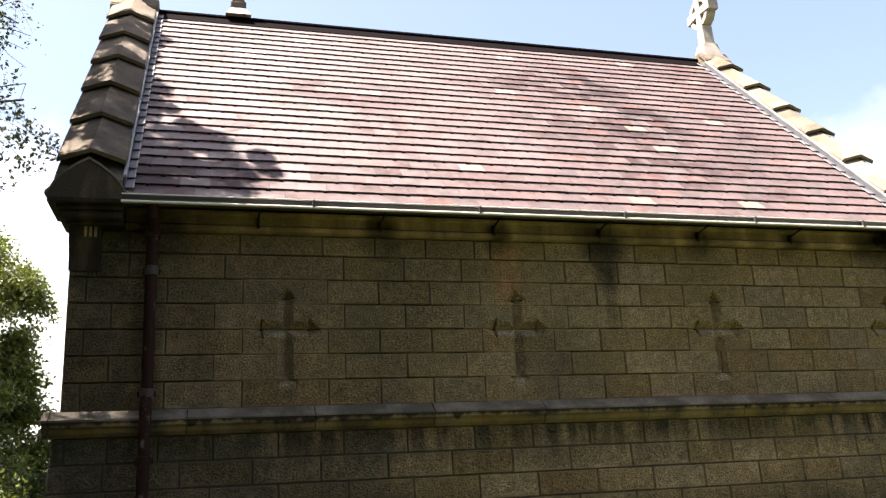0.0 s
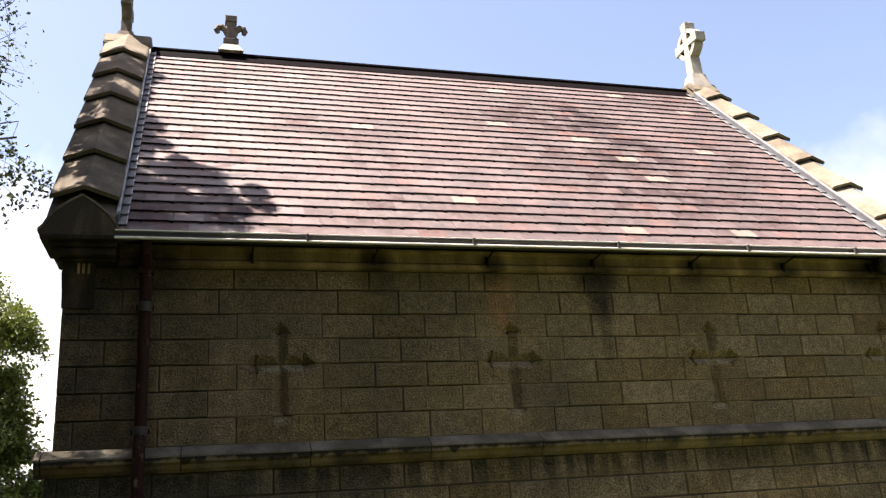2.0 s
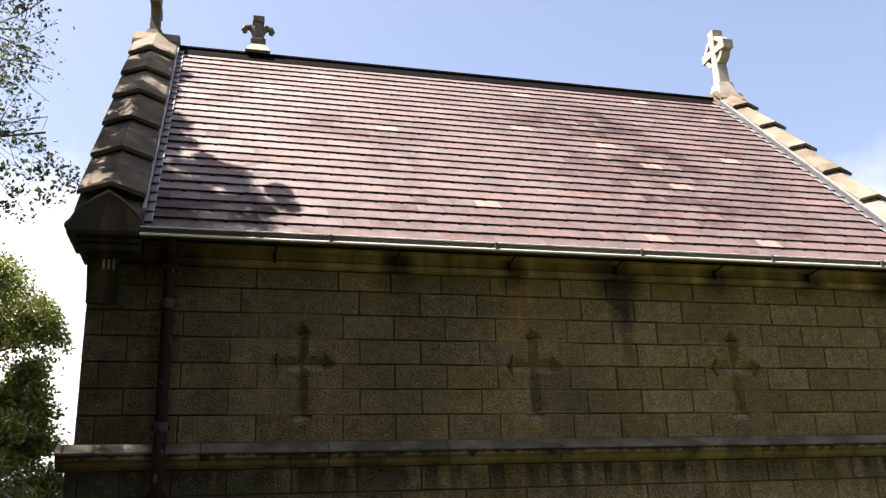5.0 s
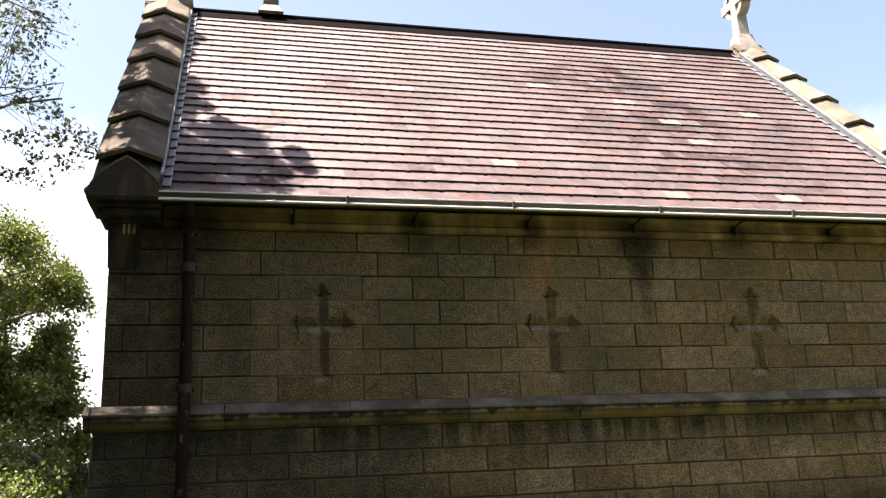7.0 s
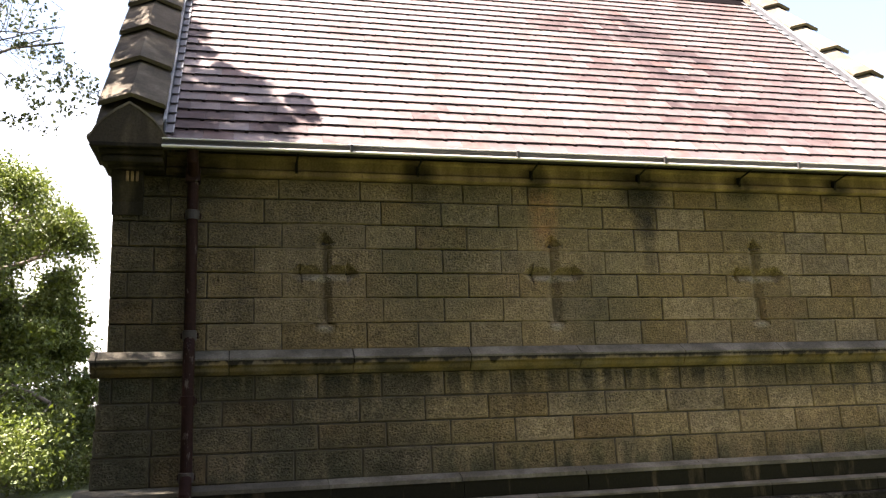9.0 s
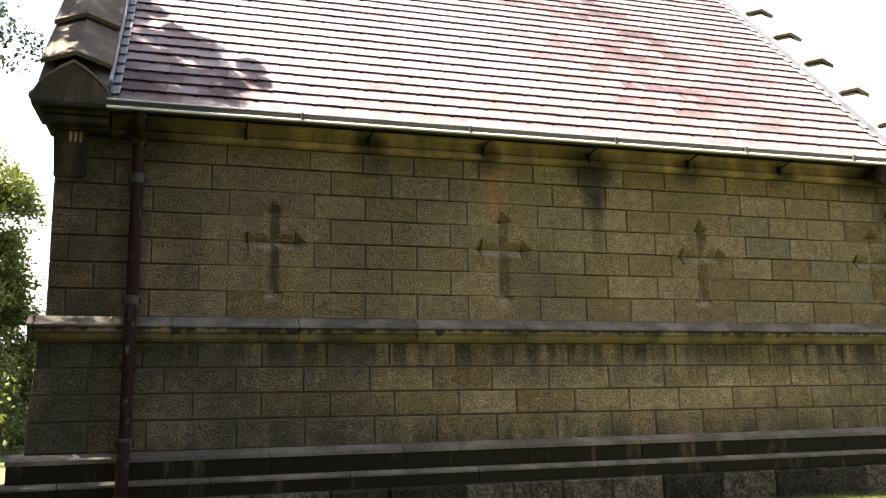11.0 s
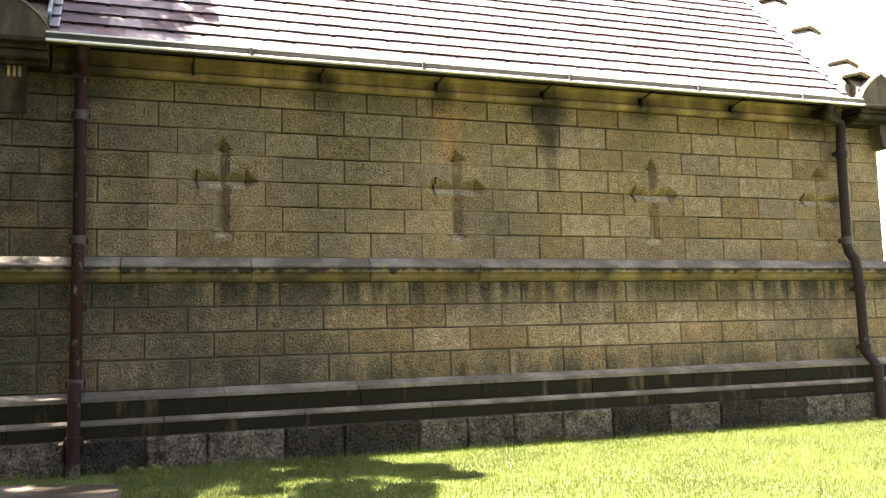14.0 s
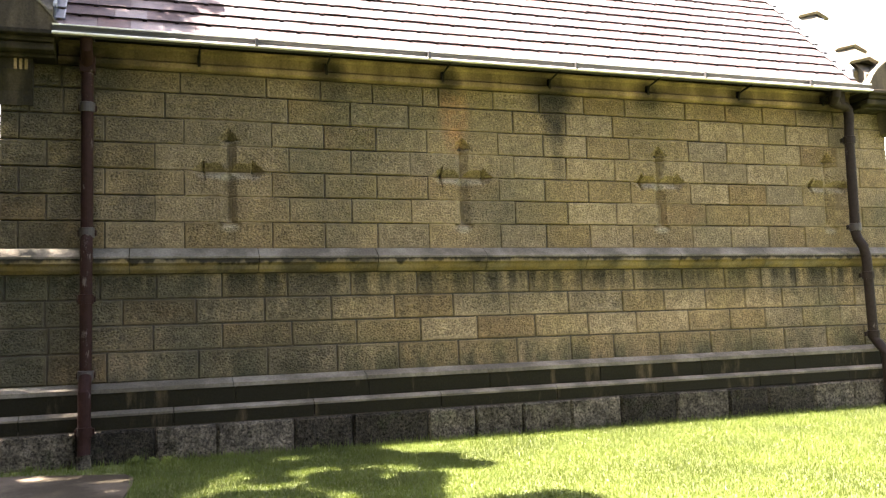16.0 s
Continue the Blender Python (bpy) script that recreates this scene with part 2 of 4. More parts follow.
def pipe_paint(name, paint, bare, amount):
    k = Mat(name, 0.65, spec=0.06)
    flake = k.ramp(k.noise(9, 5, 0.65, stretch=(1, 1, 0.4)), amount, amount + 0.05)
    c = k.hue(k.mix(flake, paint, bare), k.ramp(k.noise(25, 3), 0.3, 0.7, 0.8, 1.2))
    return k.done(c, flake, 0.3, 0.004)


def grass(name, a, b, dry):
    k = Mat(name, 0.6, spec=0.3)
    c = k.mix(k.ramp(k.noise(1.3, 4), 0.35, 0.65), a, b)
    c = k.mix(k.ramp(k.noise(3.5, 4, shift=(5, 1, 0)), 0.6, 0.72, 0, 0.6), c, dry)
    c = k.hue(c, k.ramp(k.noise(60, 3), 0.3, 0.7, 0.8, 1.2))
    return k.done(c, k.noise(90, 3), 0.8, 0.02)


def leaf(name, a, b, thin=0.3):
    k = Mat(name, 0.5, spec=0.35)
    c = k.mix(k.island(), a, b)
    c = k.hue(c, k.ramp(k.noise(0.8, 3), 0.35, 0.65, 0.75, 1.25))
    k.put(c, k.b.inputs["Base Color"])
    tr = k.t.nodes.new("ShaderNodeBsdfTranslucent")
    k.t.links.new(k.hue(c, 1.5, 1.15), tr.inputs["Color"])
    mx = k.t.nodes.new("ShaderNodeMixShader")
    mx.inputs[0].default_value = thin
    k.t.links.new(k.b.outputs[0], mx.inputs[1])
    k.t.links.new(tr.outputs[0], mx.inputs[2])
    k.t.links.new(mx.outputs[0], k.t.nodes["Material Output"].inputs["Surface"])
    return k.m


def bark():
    k = Mat("grey_brown_bark", 0.9)
    n = k.noise(14, 5, 0.65, stretch=(1, 1, 0.25))
    return k.done(k.mix(k.ramp(n, 0.35, 0.65), (0.09, 0.07, 0.05), (0.2, 0.17, 0.14)), n, 0.8, 0.03)


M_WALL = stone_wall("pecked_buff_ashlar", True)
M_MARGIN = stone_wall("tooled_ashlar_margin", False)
M_STRING = stone_trim("string_course_stone", (0.15, 0.12, 0.08), (0.06, 0.05, 0.035), 0.45, 0.5)
M_LEDGE = stone_trim("weathered_ledge_stone", (0.148, 0.132, 0.104), (0.074, 0.066, 0.051), 0.45)
M_PLINTH = stone_trim("blackened_plinth_stone", (0.09, 0.066, 0.038), (0.011, 0.01, 0.006), 0.86, 0, (2.6, 1, 0.5))
M_CORNICE = stone_trim("lichened_cornice_stone", (0.26, 0.182, 0.102), (0.12, 0.086, 0.053), 0.42, 0.02, soot=((5.6, 4.25, 0.45, 0.25, 1.0), (2.77, 4.25, 0.28, 0.22, 0.9), (4.2, 4.25, 0.22, 0.2, 0.9), (7.0, 4.25, 0.28, 0.2, 0.9), (8.4, 4.25, 0.22, 0.2, 0.8), (0.2, 4.25, 0.7, 0.3, 1.0), (9.8, 4.25, 0.6, 0.25, 0.9)))
M_KNEEL = stone_trim("sooty_kneeler_stone", (0.135, 0.105, 0.07), (0.042, 0.034, 0.026), 0.55)
M_SOOT = stone_trim("sooty_corbel_stone", (0.065, 0.052, 0.037), (0.019, 0.016, 0.012), 0.6)
M_BASE_L = stone_base("light_rough_base_stone", 1.0)
M_BASE_D = stone_base("dark_rough_base_stone", 0.35)
M_COPE = coping_stone("weathered_coping_stone", 0.25)
M_COPE_W = coping_stone("soot_and_shade_coping_stone", 0.75)
M_MORTAR = plain("dark_mortar", (0.03, 0.024, 0.016), 0.95)
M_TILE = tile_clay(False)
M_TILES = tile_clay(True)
# near-black tile edges: the shade line under each course, put into the colour
M_NOSE = plain("shade_dark_tile_edge", (0.012, 0.008, 0.008), 0.9, spec=0.05)
M_UNDER = plain("roof_underlay", (0.03, 0.025, 0.024), 0.9)
M_RIDGE = plain("black_ridge_metal", (0.0035, 0.0025, 0.003), 0.9, spec=0.02)
M_LEAD = plain("grey_lead_flashing", (0.06, 0.063, 0.07), 0.55, 0.1, 0.35, 7)
M_LEAD_P = plain("pale_lead_edge", (0.2, 0.205, 0.212), 0.5, 0.1, 0.3, 7)
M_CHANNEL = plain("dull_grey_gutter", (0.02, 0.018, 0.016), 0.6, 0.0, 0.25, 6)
# much paler than the channel: the sun's highlight on the lip as colour
M_GUTTER = plain("gutter_sun_highlight", (0.6, 0.57, 0.52), 0.4, 0.0, 0.12, 4)
M_BRACKET = plain("rusted_black_iron", (0.012, 0.01, 0.009), 0.8, spec=0.08)
M_PIPE = pipe_paint("flaking_red_brown_pipe", (0.018, 0.0085, 0.007), (0.075, 0.062, 0.056), 0.62)
M_PIPE_D = pipe_paint("flaking_dark_pipe", (0.018, 0.013, 0.011), (0.09, 0.08, 0.07), 0.68)
M_COLLAR = plain("pale_pipe_collar", (0.02, 0.0145, 0.013), 0.7, 0.0, 0.5, 20)
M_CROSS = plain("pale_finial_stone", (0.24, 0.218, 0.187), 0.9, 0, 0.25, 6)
# darker colour for the west cross and the fleur
M_CROSS_D = plain("dark_finial_stone", (0.095, 0.078, 0.06), 0.9, 0, 0.45, 7)
M_GROUND = grass("lawn_ground", (0.043, 0.058, 0.01), (0.058, 0.071, 0.0135), (0.072, 0.067, 0.022))
M_BLADE = leaf("grass_blade", (0.053, 0.073, 0.0135), (0.073, 0.091, 0.019))
M_PATH = stone_trim("worn_path_stone", (0.085, 0.07, 0.052), (0.035, 0.029, 0.02), 0.5, 0, (1, 1, 1))
M_LEAF = leaf("maple_leaf", (0.06, 0.082, 0.02), (0.118, 0.14, 0.034), 0.2)
M_LEAF_B = leaf("small_grey_green_leaf", (0.075, 0.09, 0.045), (0.12, 0.14, 0.075), 0.2)
M_BARK = bark()


# ---- mesh helpers ----
def link(name, bm, mat, smooth=False):
    me = bpy.data.meshes.new(name)
    bm.to_mesh(me)
    bm.free()
    me.materials.append(mat)
    if smooth:
        me.polygons.foreach_set("use_smooth", [True] * len(me.polygons))
    return new(name, me)


def part(name, bm, material, parent, label=""):
    ob = link(name, bm, material)
    ob.parent = parent
    if label:
        ob["label"] = label
    return ob


def raw(name, verts, faces, mat, parent=None, smooth=False):
    me = bpy.data.meshes.new(name)
    me.from_pydata([tuple(v) for v in verts], [], [tuple(int(i) for i in f) for f in faces])
    me.materials.append(mat)
    if smooth:
        me.polygons.foreach_set("use_smooth", [True] * len(me.polygons))
    me.update()
    ob = new(name, me)
    ob.parent = parent
    return ob


def box(bm, x0, x1, y0, y1, z0, z1, bevel=0.0):
    got = bmesh.ops.create_cube(bm, size=1, matrix=Matrix.Translation(((x0 + x1) / 2, (y0 + y1) / 2, (z0 + z1) / 2)) @ Matrix.Diagonal((x1 - x0, y1 - y0, z1 - z0, 1)))
    if bevel:
        edges = list({e for v in got["verts"] for e in v.link_edges})
        bmesh.ops.bevel(bm, geom=edges, offset=bevel, segments=2, affect="EDGES", profile=0.6)
    return bm


def prism(bm, outline, axis, a, b):
    """A closed outline in the plane across an axis, drawn out from a to b along it."""
    def at(p, s):
        return {"x": (s, p[0], p[1]), "y": (p[0], s, p[1]), "z": (p[0], p[1], s)}[axis]
    va = [bm.verts.new(at(p, a)) for p in outline]
    vb = [bm.verts.new(at(p, b)) for p in outline]
    n = len(outline)
    for i in range(n):
        bm.faces.new((va[i], va[(i + 1) % n], vb[(i + 1) % n], vb[i]))
    bm.faces.new(va[::-1])
    bm.faces.new(vb)
    bmesh.ops.recalc_face_normals(bm, faces=bm.faces[:])
    return bm


def tube(bm, points, radii, sides=14, caps=True):
    pts = [Vector(p) for p in points]
    if not hasattr(radii, "__len__"):
        radii = [radii] * len(pts)
    rings, side = [], None
    for i, p in enumerate(pts):
        d = (pts[min(i + 1, len(pts) - 1)] - pts[max(i - 1, 0)]).normalized()
        if side is None:
            side = d.orthogonal().normalized()
        side = (side - d * side.dot(d)).normalized()
        up = d.cross(side)
        rings.append([bm.verts.new(p + radii[i] * (side * math.cos(2 * math.pi * k / sides) + up * math.sin(2 * math.pi * k / sides))) for k in range(sides)])
    for r, q in zip(rings, rings[1:]):
        for k in range(sides):
            bm.faces.new((r[k], r[(k + 1) % sides], q[(k + 1) % sides], q[k]))
    if caps:
        bm.faces.new(rings[0][::-1])
        bm.faces.new(rings[-1])
    return bm


# ---- the chapel's measures ----
WEST, EAST = -0.60, 10.88          # outer corners of the upper wall
ROOF_W, ROOF_E = -0.07, 10.09      # roof between the two parapets
RIDGE_Y, RIDGE_Z = 4.0, 9.10
EAVE_Y, EAVE_Z = -0.36, 4.44
GROUND = 0.08
SLOPE = Vector((0, RIDGE_Y - EAVE_Y, RIDGE_Z - EAVE_Z))
LENGTH = SLOPE.length
ALONG = SLOPE.normalized()
OUT = Vector((0, -ALONG.z, ALONG.y))


def roof_z(y):
    return EAVE_Z + (y - EAVE_Y) * (RIDGE_Z - EAVE_Z) / (RIDGE_Y - EAVE_Y)


# ---- ground ----
bm = bmesh.new()
bmesh.ops.create_grid(bm, x_segments=60, y_segments=60, size=1500)
for v in bm.verts:
    v.co.z = GROUND
ground = tagged(link("ground", bm, M_GROUND), "mown green lawn with dry yellowish patches", "lawn", kind="structure")

SLAB = [(-3.2, -0.62), (-0.9, -0.60), (-0.3, -0.70), (0.2, -0.90), (0.64, -1.08), (0.72, -1.30), (0.70, -1.75), (0.62, -2.6), (-3.2, -2.6)]
bm = bmesh.new()
prism(bm, SLAB, "z", GROUND - 0.05, GROUND + 0.014)
tagged(link("pavement", bm, M_PATH), "worn pale stone path slab set in the lawn", "path", kind="structure")

# ---- walls: cores; the stones follow at the end of the file ----
bm = bmesh.new()
box(bm, WEST + 0.03, EAST - 0.03, 0.10, 0.42, GROUND - 0.3, 4.42)
wall_south = tagged(link("wall_south", bm, M_MORTAR), "shaded buff ashlar chapel wall with carved crosses", "wall", kind="structure")
bm = bmesh.new()
box(bm, WEST, EAST, 2 * RIDGE_Y - 0.42, 2 * RIDGE_Y, GROUND - 0.3, 4.42)
tagged(link("wall_north", bm, M_WALL), "buff stone rear wall of the chapel", "wall", kind="structure")


def gable(name, x0, x1):
    bm = bmesh.new()
    lift = 0.10
    outline = [(0.43, GROUND - 0.3), (2 * RIDGE_Y - 0.43, GROUND - 0.3), (2 * RIDGE_Y - 0.43, roof_z(0.43) + lift), (RIDGE_Y, RIDGE_Z + lift), (0.43, roof_z(0.43) + lift)]
    prism(bm, outline, "x", x0, x1)
    prism(bm, [(-0.2, 4.43), (0.42, 4.43), (0.42, roof_z(0.42) + lift), (-0.2, roof_z(-0.2) + lift)], "x", x0, x1)
    return tagged(link(name, bm, M_WALL), "buff stone gable wall rising into a parapet", "wall", kind="structure")


gable("wall_west", WEST, ROOF_W - 0.02)
gable("wall_east", ROOF_E + 0.02, EAST - 0.26)

# ---- roof ----
bm = bmesh.new()
prism(bm, [(EAVE_Y + 0.06, EAVE_Z + 0.0), (RIDGE_Y, RIDGE_Z - 0.03), (2 * RIDGE_Y - EAVE_Y, EAVE_Z), (2 * RIDGE_Y - EAVE_Y, EAVE_Z - 0.1), (RIDGE_Y, RIDGE_Z - 0.22), (EAVE_Y + 0.2, EAVE_Z - 0.02)], "x", ROOF_W - 0.01, ROOF_E + 0.01)
roof = tagged(link("roof", bm, M_UNDER), "steep roof of weathered purple-red clay tiles", "roof", kind="structure")

bm = bmesh.new()
half = [(-0.20, -0.17), (-0.215, -0.155), (-0.085, 0.0), (-0.055, 0.02), (-0.075, 0.05), (-0.06, 0.085), (-0.025, 0.105)]
prism(bm, [(RIDGE_Y + y, RIDGE_Z + z) for y, z in half] + [(RIDGE_Y - y, RIDGE_Z + z) for y, z in half[::-1]] + [(RIDGE_Y, RIDGE_Z - 0.005)], "x", ROOF_W - 0.02, ROOF_E + 0.02)
part("ridge_capping", bm, M_RIDGE, roof, "black metal ridge capping")
for x0, x1 in ((ROOF_W - 0.005, ROOF_W + 0.06), (ROOF_E - 0.05, ROOF_E + 0.005)):
    bm = bmesh.new()
    a, b = EAVE_Y + 0.03, RIDGE_Y - 0.1
    prism(bm, [(a, roof_z(a) + 0.015), (b, roof_z(b) + 0.015), (b, roof_z(b) + 0.05), (a, roof_z(a) + 0.05)], "x", x0, x1)
    part("flashing", bm, M_LEAD, roof, "grey lead flashing strip")

for xe, inner in ((ROOF_W, 1), (ROOF_E, -1)):
    a, b = EAVE_Y + 0.05, RIDGE_Y - 0.1
    bm = bmesh.new()
    prism(bm, [(a, roof_z(a) + 0.02), (b, roof_z(b) + 0.02), (b, roof_z(b) + 0.21), (a, roof_z(a) + 0.21)], "x", *sorted((xe + inner * 0.008, xe + inner * 0.022)))
    part("flashing", bm, M_LEAD, roof, "grey lead upstand")
    bm = bmesh.new()
    prism(bm, [(a, roof_z(a) + 0.19), (b, roof_z(b) + 0.19), (b, roof_z(b) + 0.225), (a, roof_z(a) + 0.225)], "x", *sorted((xe - inner * 0.004, xe + inner * 0.03)))
    part("flashing", bm, M_LEAD_P, roof, "pale lead edge")
    for r in range(26):
        bm = bmesh.new()
        y0 = EAVE_Y + ALONG.y * (0.02 + 0.238 * r)
        y1 = y0 + ALONG.y * 0.235
        z0, z1 = roof_z(y0) + 0.098, roof_z(y1) + 0.072
        prism(bm, [(y0, z0), (y1, z1), (y1, z1 + 0.008), (y0, z0 + 0.008)], "x", *sorted((xe + inner * 0.02, xe + inner * 0.105)))
        soaker = part("soaker", bm, M_LEAD, roof, "grey lead soaker")
        bm = bmesh.new()
        x0, x1 = sorted((xe + inner * 0.096, xe + inner * 0.108))
        prism(bm, [(y0 + 0.01, z0 + 0.004), (y1, z1 + 0.006), (y1, z1 + 0.016), (y0 + 0.01, z0 + 0.018)], "x", x0, x1)
        part("welt", bm, M_LEAD_P, soaker)


# ---- gable copings: stepped saddleback stones, kneeler, finial ----
def coping(name, x0, x1, ends, rise, stone):
    top = tagged(new(name), "stepped saddleback coping of weathered buff stone", "coping", "gable copings", "structure")
    xm = (x0 + x1) / 2
    ends = list(ends) + [RIDGE_Y]
    for side in (1, -1):
        for lo, hi in zip(ends, ends[1:]):
            bm = bmesh.new()
            rings = []
            for y, up in ((lo, rise), (min(hi + 0.1, RIDGE_Y), rise - 0.095)):
                z = roof_z(y) + 0.09
                yy = y if side > 0 else 2 * RIDGE_Y - y
                o = OUT.copy()
                off = lambda h: (yy + side * o.y * h, z + o.z * h)
                ring = []
                under = up - 0.045 if y == lo else -0.08
                for x, h in ((x0, under), (x0, up), (x0 + 0.02, up + 0.02), (xm, up + 0.25 * (x1 - x0) - 0.035), (x1 - 0.02, up + 0.02), (x1, up), (x1, under), (xm, under + (0.25 * (x1 - x0) - 0.04 if y == lo else 0))):
                    py, pz = off(h)
                    if hi == RIDGE_Y and y == RIDGE_Y:
                        py = RIDGE_Y
                        pz = RIDGE_Z + 0.09 + h * 1.3
                    ring.append(bm.verts.new((x, py, pz)))
                rings.append(ring)
            n = len(rings[0])
            for i in range(n):
                bm.faces.new((rings[0][i], rings[0][(i + 1) % n], rings[1][(i + 1) % n], rings[1][i]))
            bm.faces.new(rings[0][::-1])
            bm.faces.new(rings[1])
            bmesh.ops.recalc_face_normals(bm, faces=bm.faces[:])
            # west stones below the top one carry the shade in their colour
            part("coping_stone", bm, M_COPE if hi == RIDGE_Y else stone, top)
    bm = bmesh.new()
    z = RIDGE_Z + 0.10
    z += rise - 0.15
    prism(bm, [(RIDGE_Y - 0.30, z - 0.30), (RIDGE_Y + 0.30, z - 0.30), (RIDGE_Y + 0.30, z - 0.12), (RIDGE_Y + 0.14, z + 0.12), (RIDGE_Y - 0.14, z + 0.12), (RIDGE_Y - 0.30, z - 0.12)], "x", x0 - 0.02, x1 + 0.02)
    bmesh.ops.bevel(bm, geom=bm.edges[:], offset=0.02, segments=2, affect="EDGES")
    part("apex_stone", bm, M_COPE, top)
    return top


STEPS = (-0.12, 0.56, 1.24, 1.92, 2.60, 3.28)
coping("coping_west", -0.76, -0.06, STEPS, 0.16, M_COPE_W)
coping("coping_east", 10.08, 10.64, [-0.17] + [y + 0.19 for y in STEPS], 0.13, M_COPE)


def kneeler(name, x0, x1, outer):
    """Gabled stone at the foot of a coping, on moulded corbelling; outer: -1 west, 1 east."""
    top = tagged(new(name), "sooty gabled kneeler stone on moulded corbels", "kneeler", "kneelers", "structure")
    xm = (x0 + x1) / 2
    y0, y1 = -0.42, 0.30
    wing = [(0.0, 4.83), (0.12, 4.755), (0.24, 4.655), (0.325, 4.555), (0.365, 4.48), (0.405, 4.44)]
    k = (x1 - x0) / 0.70
    bm = bmesh.new()
    prism(bm, [(xm - 0.38 * k, 4.40), (xm + 0.38 * k, 4.40)] + [(xm + u * k, z) for u, z in wing[:0:-1]] + [(xm - u * k, z) for u, z in wing], "y", y0, y1)
    part("gablet", bm, M_KNEEL, top)
    bm = bmesh.new()
    prism(bm, [(-0.34, 4.41), (0.3, 4.41), (0.3, roof_z(0.3) + 0.13), (-0.14, roof_z(-0.14) + 0.17), (-0.34, 4.64)], "x", x0 + 0.012, x1 - 0.012)
    part("springer", bm, M_COPE if outer > 0 else M_COPE_W, top)
    for sgn in (-1, 1):
        bm = bmesh.new()
        upper = [(xm + sgn * u * k, z + 0.03) for u, z in wing]
        prism(bm, upper + [(xm + sgn * 0.41 * k, 4.435)] + [(x, z - 0.028) for x, z in upper[:-1]][::-1], "y", y0 - 0.012, y1)
        part("gablet_slope", bm, M_COPE if outer > 0 else M_COPE_W, top)
    xc = WEST if outer < 0 else EAST
    inner = x1 if outer < 0 else x0
    for reach, front, z0, z1, bev in ((0.19, -0.45, 4.35, 4.40, 0.012), (0.11, -0.37, 4.30, 4.348, 0.01), (0.095, -0.34, 4.215, 4.298, 0.036), (0.03, -0.22, 4.178, 4.213, 0.008)):
        bm = bmesh.new()
        xo = xc + outer * reach
        box(bm, min(xo, inner), max(xo, inner), front, 0.3, z0, z1, bev)
        part("corbel_moulding", bm, M_SOOT, top)
    if outer > 0:
        # scrolled end bracket below the moulding
        bm = bmesh.new()
        ring = [(xc - 0.14, 4.178), (xc + 0.07, 4.178), (xc + 0.07, 4.10), (xc + 0.02, 4.07), (xc - 0.02, 4.0), (xc, 3.93), (xc + 0.05, 3.90), (xc + 0.05, 3.85), (xc - 0.05, 3.83), (xc - 0.10, 3.87), (xc - 0.11, 3.96), (xc - 0.14, 4.06)]
        prism(bm, ring, "y", -0.22, -0.004)
        bmesh.ops.bevel(bm, geom=bm.edges[:], offset=0.008, segments=1, affect="EDGES")
        part("scroll", bm, M_KNEEL, top, "curled stone scroll bracket")
        return top
    # fluted bracket on the wall's face
    xa, xb = (xc, xc + 0.32) if outer < 0 else (xc - 0.32, xc)
    bm = bmesh.new()
    prism(bm, [(0.0, 3.72), (-0.03, 3.72), (-0.05, 3.86), (-0.13, 4.02), (-0.15, 4.06), (-0.15, 4.18), (0.0, 4.18)], "x", xa, xb)
    br = part("bracket", bm, M_SOOT, top, "dark carved corbel bracket")
    for i in range(3):
        bm = bmesh.new()
        x = (xa + 0.15 if outer < 0 else xa + 0.03) + i * 0.05
        box(bm, x, x + 0.028, -0.172, -0.148, 4.06, 4.17, 0.006)
        part("flute", bm, M_CORNICE, br)
    return top


kneeler("kneeler_west", -0.76, -0.06, -1)
kneeler("kneeler_east", 10.26, 10.95, 1)


